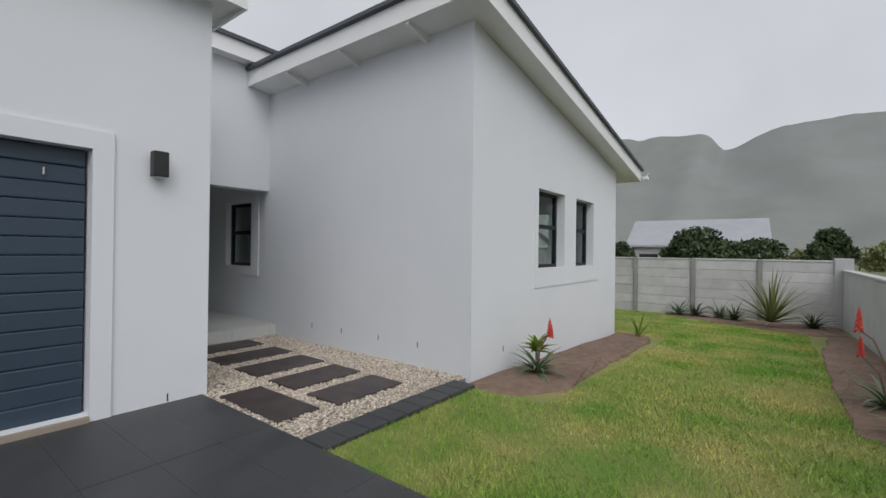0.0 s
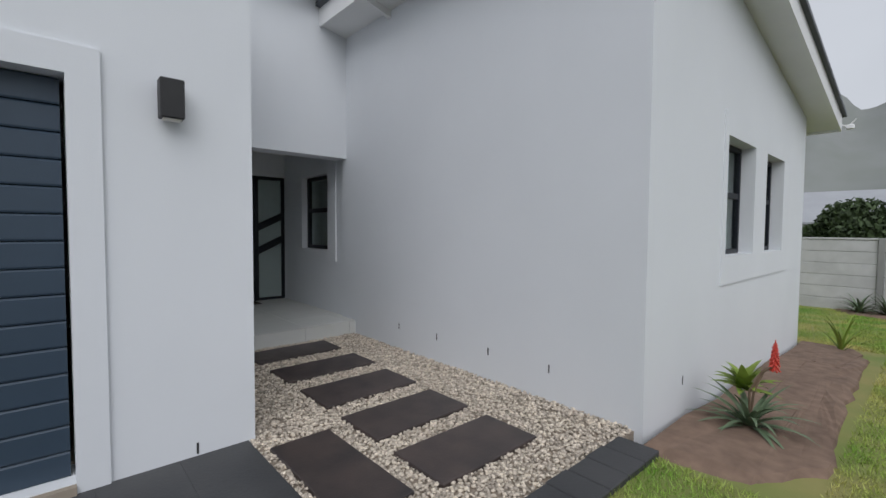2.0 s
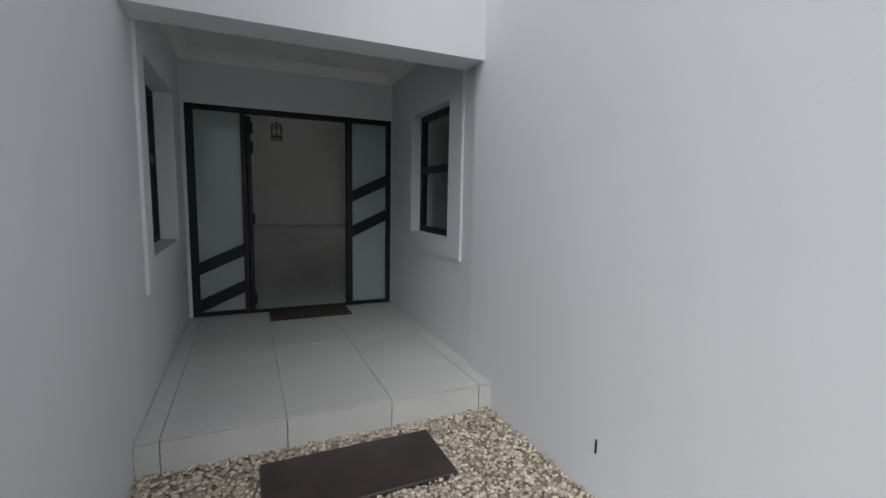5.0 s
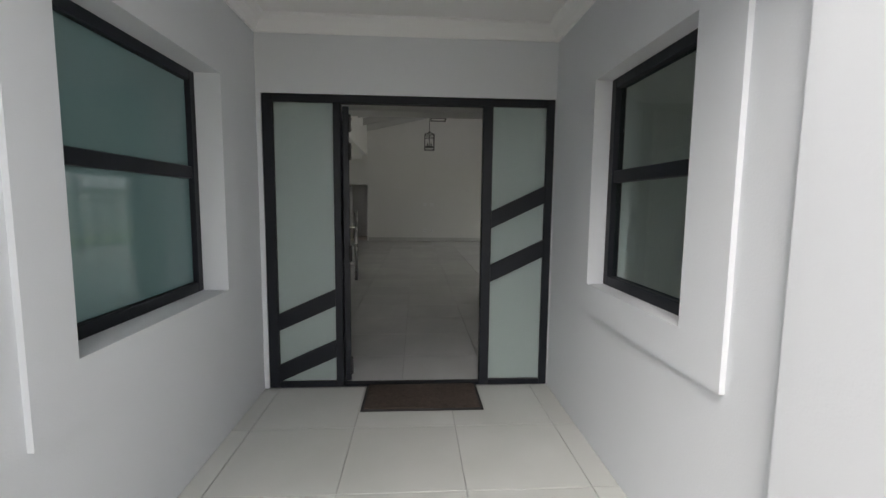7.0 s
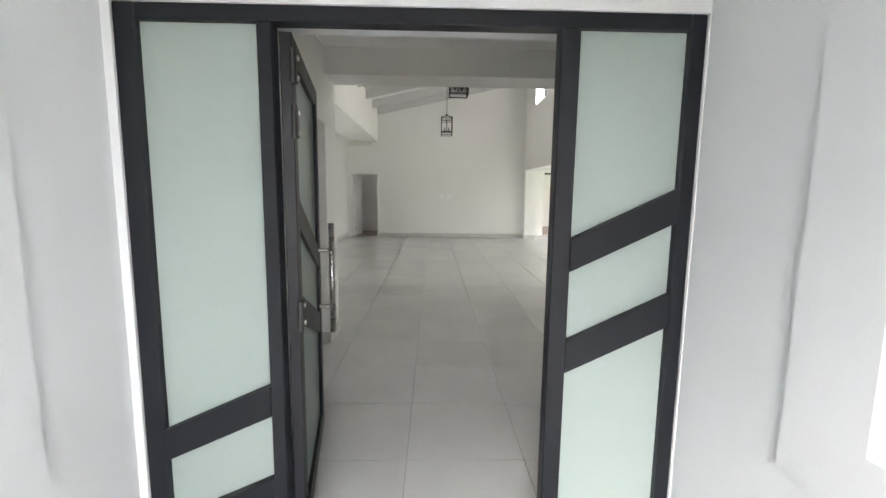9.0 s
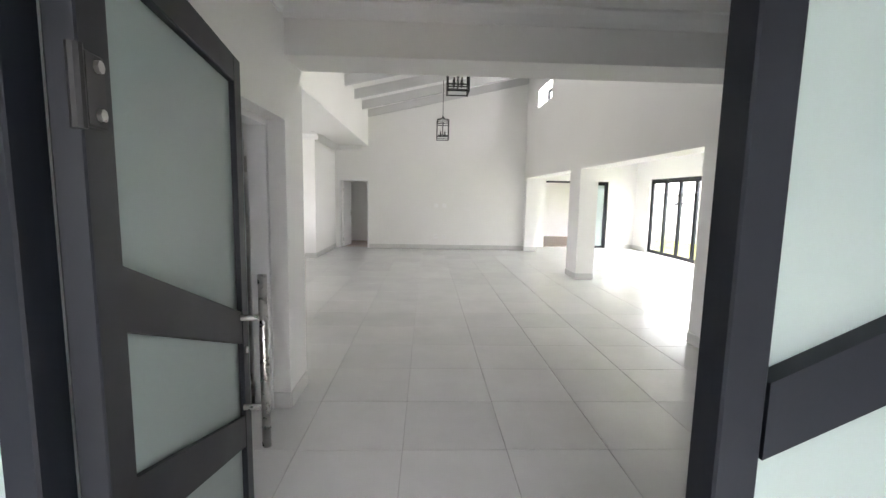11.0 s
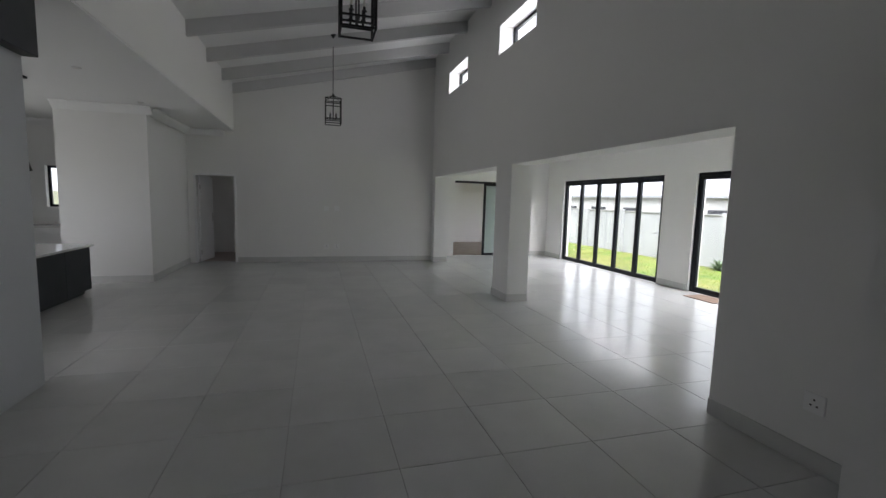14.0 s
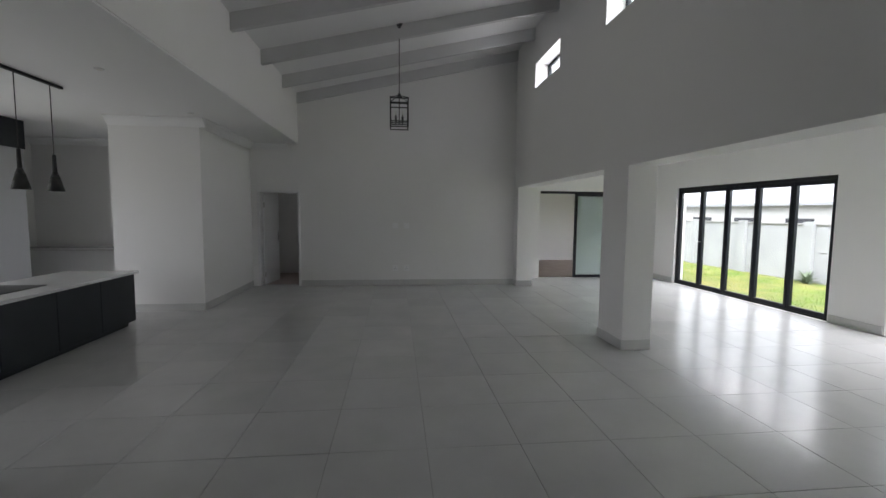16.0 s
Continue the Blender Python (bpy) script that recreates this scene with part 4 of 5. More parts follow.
FY = 15.5
precast_fence(-3.2, 3.8, FY, -0.76, "weathered grey precast concrete panel fence with posts")
bw = empty("boundary_wall", (3.95, 8, -0.9), "white painted boundary wall with a corner pier", "wall")
under(bw, "wall", box(3.9, 4.05, -2, FY - 0.1, -1.0, 0.80, 0.01), FENCEW)
under(bw, "coping", box(3.87, 4.08, -2, FY - 0.1, 0.80, 0.85, 0.01), FENCEW)
under(bw, "pier", box(3.72, 4.12, FY - 0.1, FY + 0.3, -1.0, 1.16, 0.015), FENCEW)
yw = empty("yard_wall", (-17, 14.4, -0.4), "white washed yard wall with piers behind the lawn", "wall")
under(yw, "wall", box(-34, -3.3, 14.4, 14.6, -0.9, 1.36, 0.01), YARDW)
under(yw, "coping", box(-34, -3.3, 14.36, 14.64, 1.36, 1.41, 0.01), POSTM)
for i in range(13):
    under(yw, "pier", box(-33 + 2.4 * i, -32.7 + 2.4 * i, 14.28, 14.4, -0.9, 1.46, 0.01), YARDW)


def house(x, y, w, d, h, rise, turn, label, wins, roof=FARROOF):
    e = empty("house", (x, y, -1.3), label, "house", "neighbouring houses")
    part("wall", box(-w / 2, w / 2, -d / 2, d / 2, 0, h), FARWALL, e)
    o = 0.4
    part("roof", prism([(-d / 2 - o, h - 0.05), (0, h + rise), (d / 2 + o, h - 0.05), (d / 2 + o, h + 0.1), (0, h + rise + 0.16), (-d / 2 - o, h + 0.1)], "x", -w / 2 - o, w / 2 + o), roof, e)
    part("gable", prism([(-d / 2, h), (d / 2, h), (0, h + rise)], "x", -w / 2, w / 2), FARWALL, e)
    for (u, z0, ww, hh) in wins:
        wd = part("window", box(u, u + ww, -d / 2 - 0.03, -d / 2 + 0.03, z0, z0 + hh), DARKWIN, e)
        part("sill", box(u - 0.1, u + ww + 0.1, -d / 2 - 0.1, -d / 2 - 0.03, z0 - 0.1, z0), FARWALL, wd)
    e.rotation_euler = (0, 0, radians(turn))
    return e


house(-3.0, 42, 9.0, 8, 3.1, 2.2, 4, "white house with a pale grey pitched roof", [(-3.9, 1.2, 1.4, 1.3), (-1.2, 1.2, 1.4, 1.3), (3.0, 0.8, 1.0, 2.2)])
house(-8.6, 44, 4.0, 6, 2.9, 0.5, 0, "low white annexe with a flat roof", [(-1, 1.0, 1.2, 1.2)])
house(19, 46, 9, 8, 3.4, 1.2, -8, "cream house with a low pitched roof", [(-3.5, 1.0, 1.5, 1.3), (0.5, 1.0, 1.5, 1.3)])
house(-33, 27, 17, 9, 3.5, 1.3, 8, "long white house with a grey tiled roof behind the yard wall", [(u, 1.5, 1.4, 1.3) for u in (-7, -4, -1, 2, 5)])
house(-17, 29, 9, 8, 3.3, 1.2, 0, "white house with a dark garage and grey roof", [(-3.4, 1.4, 1.4, 1.3), (0.5, 0.6, 2.2, 2.1)])
house(-50, 24, 14, 9, 3.6, 1.4, 20, "white house with a grey roof", [(u, 1.4, 1.4, 1.3) for u in (-5, -1, 3)])
car = empty("parked_car", (8.2, 22, -1.3), "dark parked car beyond the boundary wall", "car")
part("body", prism([(-2.1, 0.3), (2.1, 0.3), (2.15, 0.9), (1.2, 1.0), (0.7, 1.5), (-1.3, 1.55), (-2.0, 1.0), (-2.15, 0.9)], "y", -0.85, 0.85), CAB, car)
for sx in (-1.3, 1.3):
    for sy in (-0.8, 0.8):
        part("wheel", cyl((sx, sy - 0.1, 0.33), (sx, sy + 0.1, 0.33), 0.33, seg=16), BLACK, car)
for p in car.children[:1]:
    p.location.z = 0.9
for p in car.children[1:]:
    p.location.z = 0.9


def crown_mesh(rx, ry, rz, count, leaf_size, seed, lumps=9):
    """A crown of many small leaf cards gathered in uneven clumps."""
    rng = np.random.RandomState(seed)
    cen = rng.normal(size=(lumps, 3))
    cen /= np.linalg.norm(cen, axis=1)[:, None]
    cen *= rng.uniform(0.35, 0.72, (lumps, 1))
    which = rng.randint(0, lumps, count)
    d = rng.normal(size=(count, 3))
    d /= np.linalg.norm(d, axis=1)[:, None]
    p = cen[which] + d * (rng.uniform(0.25, 0.45, lumps)[which] * rng.uniform(0.6, 1.05, count))[:, None]
    p *= (rx, ry, rz)
    a, b = rng.normal(size=(count, 3)), rng.normal(size=(count, 3))
    a /= np.linalg.norm(a, axis=1)[:, None]
    b -= a * (a * b).sum(1)[:, None]
    b /= np.linalg.norm(b, axis=1)[:, None]
    s = leaf_size * rng.uniform(0.6, 1.4, (count, 1))
    quad = np.stack([p - a * s, p + b * s * 0.45, p + a * s, p - b * s * 0.45], 1).reshape(-1, 3)
    me = bpy.data.meshes.new("crown")
    me.from_pydata(quad.tolist(), [], np.arange(count * 4).reshape(-1, 4).tolist())
    return me


def tree(x, y, z, h, r, seed, label, leafm=DARKLEAF, count=3500, size=0.14):
    e = empty("tree", (x, y, z), label, "tree", "trees beyond the walls")
    bm = bmesh.new()
    add_rod(bm, (0, 0, -0.2), (0.05, 0.02, h * 0.45), 0.14, 0.09, 9)
    rng = random.Random(seed)
    for k in range(6):
        a = k * 1.05 + rng.random()
        add_rod(bm, (0.05, 0.02, h * 0.3 + 0.03 * k), (math.cos(a) * r * 0.6, math.sin(a) * r * 0.6, h * (0.55 + 0.2 * rng.random())), 0.06, 0.02, 6)
    part("trunk", bm, BARK, e)
    me = crown_mesh(r, r, h * 0.42, count, size, seed)
    me.materials.append(leafm)
    c = new("crown", me)
    c.parent, c.location = e, (0, 0, h * 0.6)
    return e


tree(-0.6, 30, -1.3, 4.5, 3.3, 3, "dark green rounded tree beyond the fence", count=9000)
tree(-1.9, 29.5, -1.3, 3.2, 1.8, 31, "dark green bushy tree beyond the fence", count=5000)
tree(5.1, 32, -1.3, 4.3, 1.75, 5, "dark green rounded tree beyond the fence", count=6000)
tree(-6.4, 31, -1.3, 3.6, 1.6, 6, "dark green tree beside the house", count=4000)
tree(3.6, 36, -1.3, 3.1, 1.5, 7, "light green shrub beyond the fence", YUCLEAF, 3000)
tree(8.8, 40, -1.3, 3.6, 2.6, 8, "olive green tree beyond the fence", YUCLEAF, 4000)
tree(12.5, 44, -1.3, 4.2, 2.0, 9, "dark green tree beyond the fence", count=4000)
tree(-22.5, 36, -1.3, 7.0, 3.6, 10, "green tree rising behind the yard wall", YUCLEAF, 9000)
tree(-30, 42, -1.3, 6.6, 3.4, 12, "green tree behind the neighbouring house", DARKLEAF, 6000)

# hills
def ridge(name, dist, spread, seed, label):
    """A hill range as a sheet of ground that rises to a skyline of broad peaks."""
    bm = bmesh.new()
    nx, ny = 300, 30
    g = []
    for i in range(nx + 1):
        u = -spread + 2 * spread * i / nx
        side = 27 if u < -105 else 75
        top = 309 - 0.075 * min(0, u + 120) - 46 * math.exp(-((u + 105) / side) ** 2) - 9 * math.exp(-((u + 305) / 22) ** 2) + 6 * noise.noise(Vector((u * 0.012, seed, 0))) + 2.5 * noise.noise(Vector((u * 0.05, seed, 3)))
        row = []
        for j in range(ny + 1):
            v = j / ny
            y = dist - 620 * (1 - v)
            rough = 26 * noise.noise(Vector((u * 0.010, v * 4.0, seed + 7))) * math.sin(v * math.pi)
            row.append(bm.verts.new((u, y, -2 + (top + 2) * v ** 1.7 + rough)))
        g.append(row)
    for i in range(nx):
        for j in range(ny):
            bm.faces.new((g[i][j], g[i + 1][j], g[i + 1][j + 1], g[i][j + 1]))
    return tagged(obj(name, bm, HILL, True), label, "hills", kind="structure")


ridge("backdrop_hills", 1300, 1800, 2.0, "grey green mountain range under cloud, mist mixed into its colour")

# ---- planting ----
def blade_mesh(bm, base, yaw, length, width, lift, droop, seg=6, cup=0.25):
    """A tapering, arching, channelled leaf."""
    d, s = Vector((math.cos(yaw), math.sin(yaw), 0)), Vector((-math.sin(yaw), math.cos(yaw), 0))
    rows = []
    p, a = Vector(base), lift
    for i in range(seg + 1):
        t = i / seg
        w = width * (1 - t) ** 0.75 * (0.75 + 0.5 * min(1, t * 4)) * 0.5
        up = Vector((0, 0, 1)) * math.cos(a) - d * math.sin(a)
        rows.append([bm.verts.new(p - s * w + up * w * cup), bm.verts.new(p - up * width * 0.12 * (1 - t)), bm.verts.new(p + s * w + up * w * cup)])
        p = p + (d * math.cos(a) + Vector((0, 0, 1)) * math.sin(a)) * (length / seg)
        a -= droop / seg
    for i in range(seg):
        for k in range(2):
            bm.faces.new((rows[i][k], rows[i][k + 1], rows[i + 1][k + 1], rows[i + 1][k]))


def rosette(name, at, n, length, width, lift, droop, material, label, category, seed):
    rng = random.Random(seed)
    e = empty(name, at, label, category)
    for i in range(n):
        bm = bmesh.new()
        k = i / n
        blade_mesh(bm, (0.02 * math.cos(i * 2.4), 0.02 * math.sin(i * 2.4), 0.02 + 0.05 * k), i * 2.4 + rng.uniform(-0.2, 0.2), length * rng.uniform(0.75, 1.1), width, lift[0] + (lift[1] - lift[0]) * k + rng.uniform(-0.1, 0.1), droop * rng.uniform(0.6, 1.3))
        part("leaf", bm, material, e, smooth=True)
    return e


def bloom(e, path, size):
    """A flower stalk along a bent path with hanging red florets in a cone at its end."""
    bm = bmesh.new()
    for p, q in zip(path, path[1:]):
        add_rod(bm, p, q, 0.009, 0.008, 7)
    st = part("flower_stalk", bm, STALK, e)
    bm = bmesh.new()
    tip, rng = Vector(path[-1]), random.Random(4)
    for k in range(46):
        t = k / 46
        a = k * 2.4
        r = size * 0.17 * (1 - t) ** 0.6 + 0.006
        c = tip + Vector((0, 0, size * t))
        add_rod(bm, c, c + Vector((math.cos(a) * r, math.sin(a) * r, -0.028 * (1 - t) - 0.012)), 0.004, 0.007, 5)
    add_rod(bm, tip, tip + Vector((0, 0, size * 1.08)), 0.014, 0.004, 6)
    part("flower", bm, REDF, st, "red flower cone")


al = rosette("aloe", (0.24, 4.08, lawn_z(4.08) + 0.02), 40, 0.40, 0.045, (0.1, 1.2), 1.1, LEAF, "grey green aloe with red flower spikes in the bed", "aloe", 1)
bloom(al, [(0, 0, 0.05), (0.0, -0.03, 0.30), (0.06, 0.0, 0.45), (0.13, 0.03, 0.51)], 0.17)
bloom(al, [(0, 0, 0.05), (0.02, 0.0, 0.30), (0.06, 0.09, 0.45), (0.10, 0.15, 0.47)], 0.12)
rosette("leafy_shrub", (0.16, 4.22, lawn_z(4.22) + 0.26), 26, 0.22, 0.08, (0.2, 1.4), 0.8, LIMELEAF, "bright green leafy shrub behind the aloe", "shrub", 2)
rosette("lily_clump", (0.30, 8.55, lawn_z(8.6)), 14, 0.62, 0.04, (0.8, 1.5), 0.7, LIMELEAF, "thin yellow green strap leaved plant in the bed", "plant", 3)
al2 = rosette("aloe", (3.35, 5.3, lawn_z(5.3) + 0.02), 34, 0.45, 0.045, (0.1, 1.2), 1.0, LEAF, "grey green aloe with red flower spikes by the wall", "aloe", 5)
bloom(al2, [(0, 0, 0.05), (-0.02, 0.0, 0.45), (-0.10, 0.1, 0.68), (-0.20, 0.15, 0.76)], 0.22)
bloom(al2, [(0, 0, 0.05), (-0.06, 0.05, 0.35), (-0.18, 0.2, 0.50)], 0.18)
rosette("aloe", (3.45, 4.4, lawn_z(4.4)), 26, 0.42, 0.04, (0.1, 1.1), 0.9, YUCLEAF, "yellowing aloe by the boundary wall", "aloe", 6)
rosette("yucca", (2.35, 13.4, lawn_z(13.4) + 0.15), 60, 1.35, 0.07, (0.15, 1.5), 0.35, YUCLEAF, "large spiky yucca in front of the fence", "yucca", 7)
for k, (x, y) in enumerate(((0.5, 14.6), (1.1, 14.7), (1.5, 14.4), (0.0, 14.8), (3.2, 13.9))):
    rosette("agapanthus", (x, y, lawn_z(y)), 40, 0.62, 0.05, (0.3, 1.4), 1.1, LEAF if k % 2 else DARKLEAF, "dark green strap leaved clump along the fence", "plant", 20 + k)
for k, (x, y) in enumerate(((-18.2, 13.9), (-16.9, 14.0), (-13.5, 13.7), (-20.5, 14.0))):
    rosette("yard_shrub", (x, y, -0.26), 44, 0.42, 0.07, (0.2, 1.4), 0.8, LIMELEAF if k == 2 else LEAF, "small green shrub against the yard wall", "shrub", 40 + k)
rosette("yard_reed", (-15.2, 13.5, -0.26), 30, 0.8, 0.025, (0.9, 1.5), 0.5, YUCLEAF, "thin pale reed clump on the back lawn", "plant", 47)


def bed(name, pts, label):
    """A low mound of soil within an outline."""
    bm = bmesh.new()
    cx, cy = sum(p[0] for p in pts) / len(pts), sum(p[1] for p in pts) / len(pts)
    out = []
    fine = []
    for (xa, ya), (xb, yb) in zip(pts, pts[1:] + pts[:1]):
        for i in range(8):
            t = i / 8
            x, y = xa + (xb - xa) * t, ya + (yb - ya) * t
            fine.append((x + 0.05 * noise.noise(Vector((x * 3, y * 3, 1))), y + 0.05 * noise.noise(Vector((x * 3, y * 3, 5)))))
    rings = []
    for s, lift in ((1.0, -0.02), (0.93, 0.03), (0.7, 0.055), (0.4, 0.06)):
        rings.append([bm.verts.new((cx + (x - cx) * s, cy + (y - cy) * s, lawn_z(cy + (y - cy) * s) + lift + 0.02 * noise.noise(Vector((x * 5, y * 5, s * 9))))) for x, y in fine])
    n = len(fine)
    for a, b in zip(rings, rings[1:]):
        for i in range(n):
            bm.faces.new((a[i], a[(i + 1) % n], b[(i + 1) % n], b[i]))
    bm.faces.new(rings[-1])
    return structure(name, bm, SOIL, label, "flower bed")


bed("bed_1", [(-0.2, 3.05), (0.45, 3.12), (0.74, 3.6), (0.66, 5.5), (0.62, 8.0), (0.45, 9.0), (-0.2, 9.0)], "brown mulched bed along the house wall")
bed("bed_2", [(3.9, 3.6), (3.9, 13.0), (3.4, 12.6), (3.1, 9.5), (3.0, 6.5), (3.0, 4.2)], "brown soil bed along the boundary wall")
bed("bed_3", [(-0.6, 15.4), (-0.2, 14.3), (1.4, 13.3), (2.4, 12.6), (3.3, 12.4), (3.9, 12.9), (3.9, 15.4)], "brown soil bed in front of the fence")

# ---- paving, tiles, pebbles, grass ----
tile_cache = {}


def piece(parent, name, x, y, z, w, d, h, material, bev=0.002):
    """A bevelled slab, by its middle and top, sharing its mesh with alike ones."""
    k = (round(w, 3), round(d, 3), h, material.name)
    if k not in tile_cache:
        bm = box(-w / 2, w / 2, -d / 2, d / 2, -h, 0, bev)
        me = bpy.data.meshes.new(name)
        bm.to_mesh(me)
        bm.free()
        me.materials.append(material)
        tile_cache[k] = me
    ob = new(name, tile_cache[k])
    ob.location = (x, y, z)
    ob.parent = parent
    return ob


S = bpy.data.objects
# living room tiles, 0.66 m, joints of 4 mm
P_, x00, y00 = 0.661, -9.882, 2.272
many = bmesh.new()
for i in range(-18, 7):
    for j in range(-12, 12):
        xa, ya = x00 + i * P_, y00 + j * P_
        xa, xb, ya, yb = max(xa, -20.3), min(xa + P_, -6.66), max(ya, -4.6), min(ya + P_, 9.30)
        if xb - xa < 0.05 or yb - ya < 0.05:
            continue
        w, d = xb - xa - 0.0035, yb - ya - 0.0035
        cx, cy = (xa + xb) / 2, (ya + yb) / 2
        if cx < -17.2 and cy < -0.4 or cx > -9.2 and (cy > 5.2 or cy < 1.2):
            continue
        if -15.2 < cx and 0.0 < cy < 9.3:
            piece(S["floor"], "tile", cx, cy, 0.0, w, d, 0.008, TILE, 0.0015)
        else:
            add_box(many, xa + 0.0018, xb - 0.0018, ya + 0.0018, yb - 0.0018, -0.008, 0.0)
bmesh.ops.recalc_face_normals(many, faces=many.faces)
tl = part("far_tiles", many, mat("floor_tile_far", (0.62, 0.622, 0.615), 0.215, (0.53, 0.533, 0.53), 2.2, 0.03, 30, island=0.04), S["floor"])
tl["kind"] = "stuff"
# porch tiles and step front
ys = [GW, 1.38, 2.0, 2.62, 3.24, PW]
xs = [-6.57, -5.97, -5.35, -4.72, -4.10]
for a, b in zip(ys, ys[1:]):
    for c, d in zip(xs, xs[1:]):
        piece(S["floor_porch"], "tile", (c + d) / 2, (a + b) / 2, 0.0, d - c - 0.005, b - a - 0.005, 0.008, PORCHTILE, 0.0015)
    r = piece(S["floor_porch"], "riser_tile", -4.102, (a + b) / 2, -0.011, 0.012, b - a - 0.005, 0.21, PORCHTILE, 0.0015)
# stepping slabs
for (x0, x1, y0, y1) in ((-1.68, -0.71, 1.28, 1.69), (-1.12, -0.65, 1.84, 2.70), (-1.80, -1.32, 1.85, 2.72), (-2.52, -2.03, 1.85, 2.75), (-3.22, -2.77, 1.85, 2.79), (-3.96, -3.50, 1.845, 2.80)):
    e = tagged(obj("stepping_slab", box(x0, x1, y0, y1, GZ - 0.03, GZ + 0.012, 0.006), SLAB), "dark rust brown stone slab set in pebbles", "paving slab", "stepping slabs of the path")
# kerb pavers
kb = empty("kerb", (-0.15, 2.2, GZ), "dark paver edging between pebbles and lawn", "kerb")
for i in range(9):
    y = 1.22 + 0.212 * i
    under(kb, "paver", box(-0.29 - 0.01 * (i % 2), -0.02, y + 0.003, y + 0.209, GZ - 0.1, GZ + 0.012, 0.006), DRIVE)
# driveway pavers
for i in range(15):
    for j in range(18):
        w, d = 0.40, 0.40
        x, y = -1.70 + 0.402 * i, 1.02 - 0.402 * j
        piece(S["driveway"], "paver", x, y, GZ + 0.002 * ((i * 7 + j * 3) % 3 - 1) * 0.5, 0.401, 0.401, 0.05, DRIVE, 0.001)
big = bmesh.new()
for i in range(15, 39):
    for j in range(0, 38):
        add_box(big, -1.9 + 0.402 * i, -1.5 + 0.402 * i, 0.82 - 0.402 * j, 1.22 - 0.402 * j, GZ - 0.05, GZ)
for i in range(0, 15):
    for j in range(18, 38):
        add_box(big, -1.9 + 0.402 * i, -1.5 + 0.402 * i, 0.82 - 0.402 * j, 1.22 - 0.402 * j, GZ - 0.05, GZ)
bmesh.ops.recalc_face_normals(big, faces=big.faces)
rest = part("far_pavers", big, DRIVE, S["driveway"])
rest["kind"] = "stuff"

# pebbles
slabs = ((-1.68, -0.71, 1.28, 1.69), (-1.12, -0.65, 1.84, 2.70), (-1.80, -1.32, 1.85, 2.72), (-2.52, -2.03, 1.85, 2.75), (-3.22, -2.77, 1.85, 2.79), (-3.96, -3.50, 1.845, 2.80))
ico = bmesh.new()
bmesh.ops.create_icosphere(ico, subdivisions=1, radius=1)
iv = np.array([v.co[:] for v in ico.verts])
fi = np.array([[v.index for v in f.verts] for f in ico.faces])
ico.free()
rng = np.random.RandomState(11)
N = 26000
px, py = rng.uniform(-4.11, -0.29, N), rng.uniform(1.225, WY - 0.005, N)
keep = np.ones(N, bool)
for x0, x1, y0, y1 in slabs:
    keep &= ~((px > x0 + 0.004) & (px < x1 - 0.004) & (py > y0 + 0.004) & (py < y1 - 0.004))
px, py = px[keep], py[keep]
N = len(px)
sc = rng.uniform(0.007, 0.0165, (N, 1)) * np.stack([rng.uniform(0.8, 1.4, N), rng.uniform(0.7, 1.1, N), rng.uniform(0.5, 0.8, N)], 1)
ang = rng.uniform(0, 6.283, N)
V = iv[None] * sc[:, None] * rng.uniform(0.85, 1.15, (N, len(iv), 1))
c, s = np.cos(ang)[:, None], np.sin(ang)[:, None]
V = np.stack([V[..., 0] * c - V[..., 1] * s + px[:, None], V[..., 0] * s + V[..., 1] * c + py[:, None], V[..., 2] + (GZ - 0.016 + rng.uniform(0, 0.016, N))[:, None]], -1)
F = fi[None] + (np.arange(N) * len(iv))[:, None, None]
me = bpy.data.meshes.new("pebbles")
me.from_pydata(V.reshape(-1, 3).tolist(), [], F.reshape(-1, 3).tolist())
me.materials.append(PEBBLE)
me.shade_smooth()
tagged(new("pebbles", me), "cream and brown river pebbles round the slabs", "pebbles", kind="stuff")


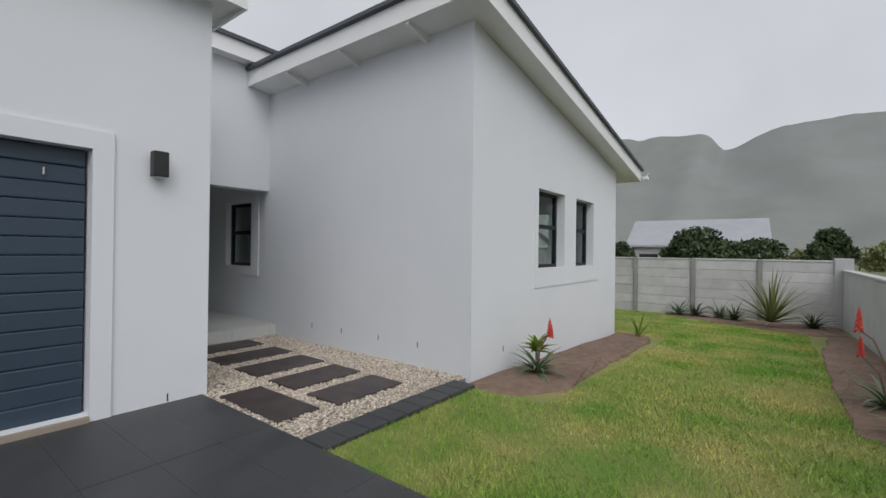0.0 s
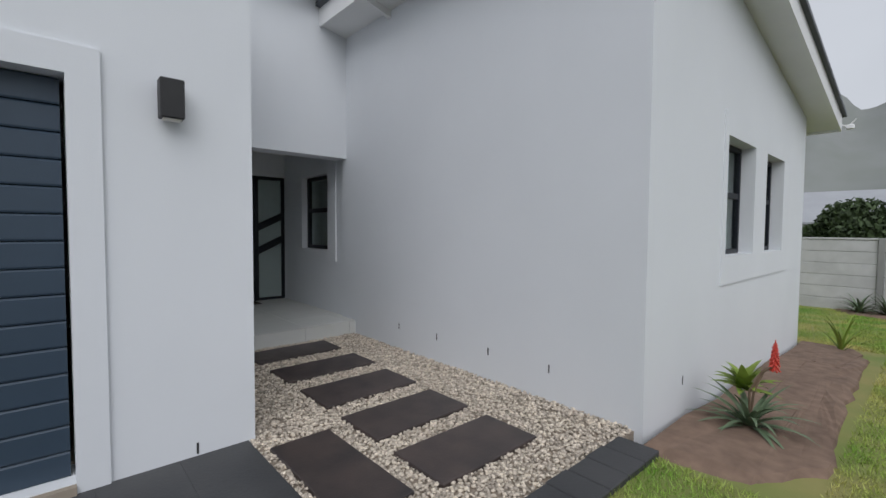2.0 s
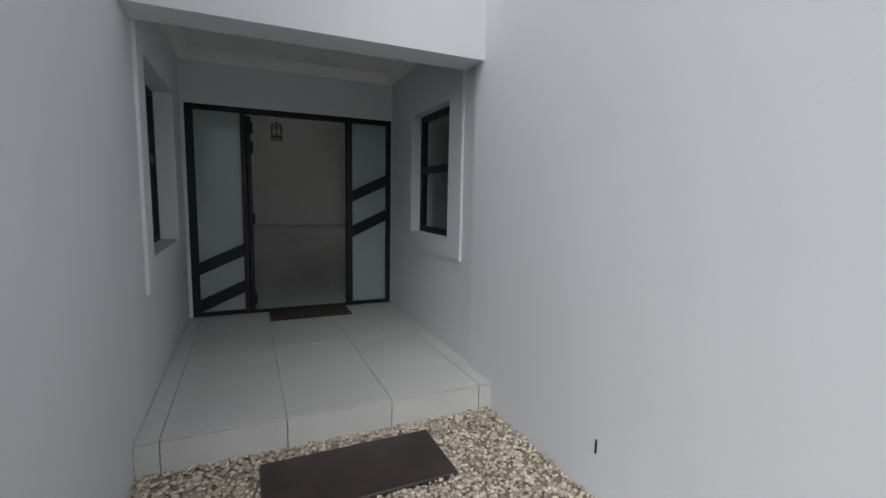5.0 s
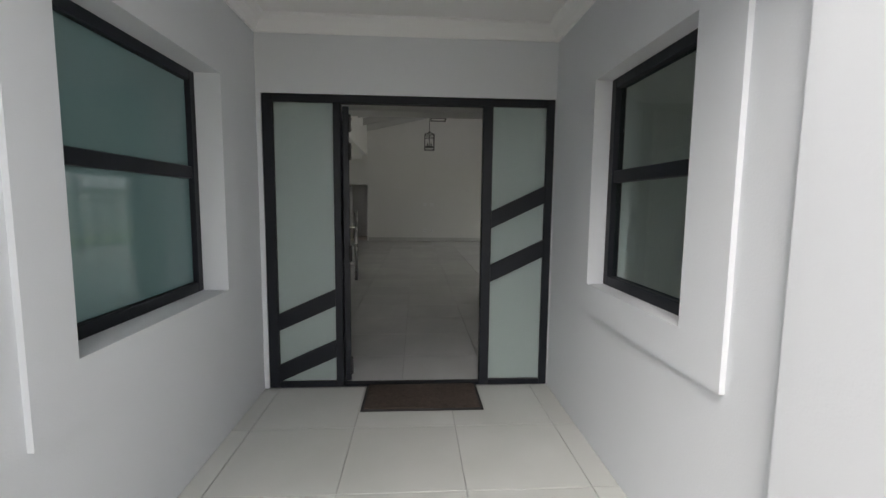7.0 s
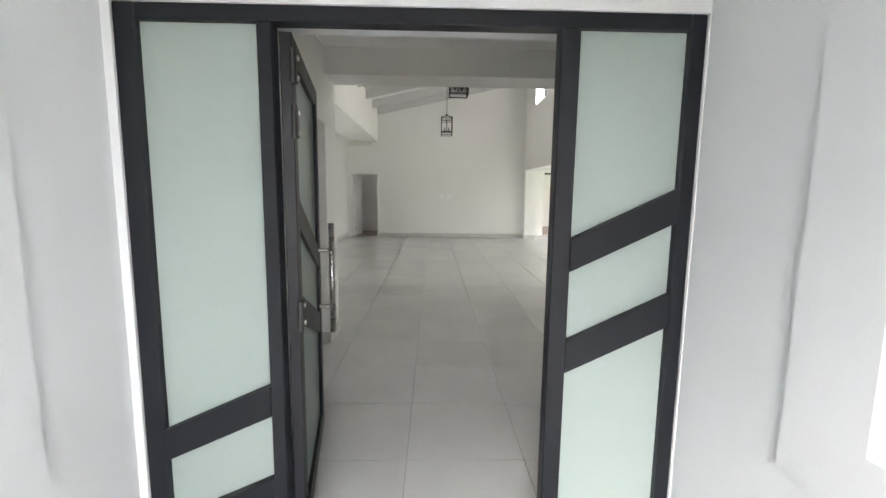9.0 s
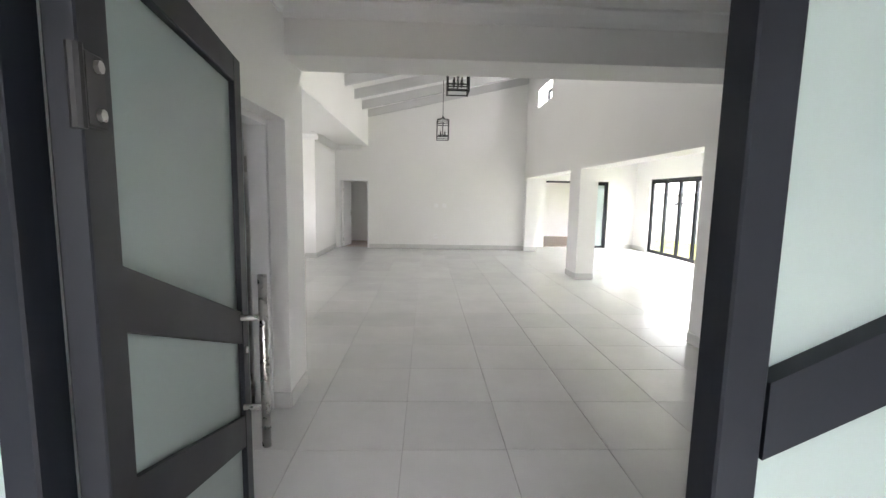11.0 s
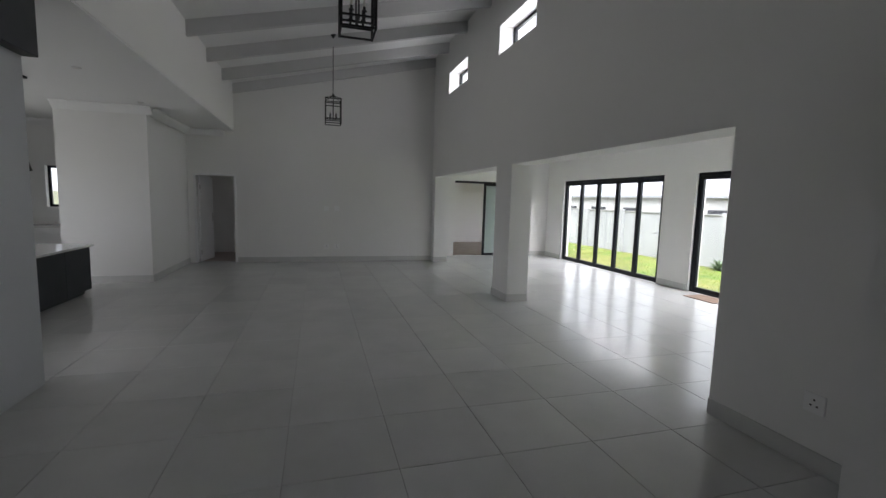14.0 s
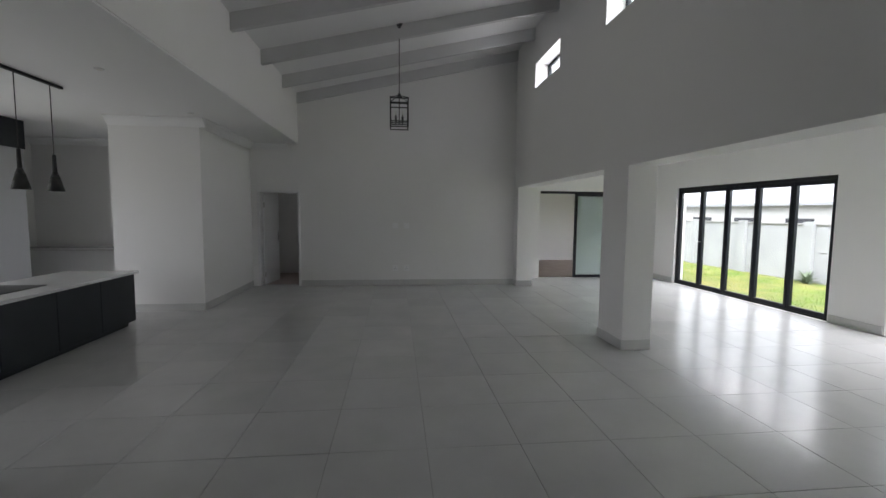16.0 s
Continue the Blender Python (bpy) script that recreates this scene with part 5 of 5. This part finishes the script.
# grass
def grass(name, N, x0, x1, y0, y1, zf, hlo, hhi, seed, skip, label):
    rng = np.random.RandomState(seed)
    x, y = rng.uniform(x0, x1, N), y0 + (y1 - y0) * rng.uniform(0, 1, N) ** 1.5
    k = ~skip(x, y)
    x, y = x[k], y[k]
    n = len(x)
    z = np.array([zf(b) for b in y])
    a, h, w = rng.uniform(0, 6.283, n), rng.uniform(hlo, hhi, n), rng.uniform(0.0025, 0.005, n) * (1 + (y - y0) * 0.12)
    lx, ly = rng.normal(0, 0.018, n), rng.normal(0, 0.018, n)
    b0 = np.stack([x - np.cos(a) * w, y - np.sin(a) * w, z - 0.005], 1)
    b1 = np.stack([x + np.cos(a) * w, y + np.sin(a) * w, z - 0.005], 1)
    t = np.stack([x + lx, y + ly, z + h], 1)
    me = bpy.data.meshes.new(name)
    me.from_pydata(np.stack([b0, b1, t], 1).reshape(-1, 3).tolist(), [], np.arange(n * 3).reshape(-1, 3).tolist())
    me.materials.append(BLADE)
    return tagged(new(name, me), label, "grass", kind="stuff")


grass("grass", 150000, -0.05, 3.85, 1.20, 15.0, lambda y: lawn_z(y) , 0.015, 0.045, 5,
      lambda x, y: ((x < 0.75) & (y > 3.1) & (y < 8.9)) | ((x > 3.05) & (y > 4.2)) | ((y > 13.3) & (x > 1.0)) | (y > 14.6), "short green lawn blades with dry yellow patches")
grass("grass", 60000, -27, -7, 9.7, 14.0, lambda y: -0.16 - 0.02 * (y - 9.5), 0.02, 0.06, 6, lambda x, y: x > 0, "short green blades of the back lawn")
grass("grass", 26000, -4, -0.05, 9.0, 15.2, lawn_z, 0.02, 0.05, 8, lambda x, y: x > 0, "short green lawn blades behind the house corner")
sec = empty("security_light", (0.09, 9.44, 2.88), "small white security light at the eave corner", "lamp")
part("arm", cyl((0, 0, 0.02), (0.06, 0.05, 0.0), 0.012, seg=8), WHITE, sec)
part("head", box(0.05, 0.15, 0.02, 0.10, -0.05, 0.02, 0.01), WHITE, sec)
part("aerial", cyl((0.1, 0.06, 0.02), (0.17, 0.06, 0.10), 0.008, seg=6), WHITE, sec)
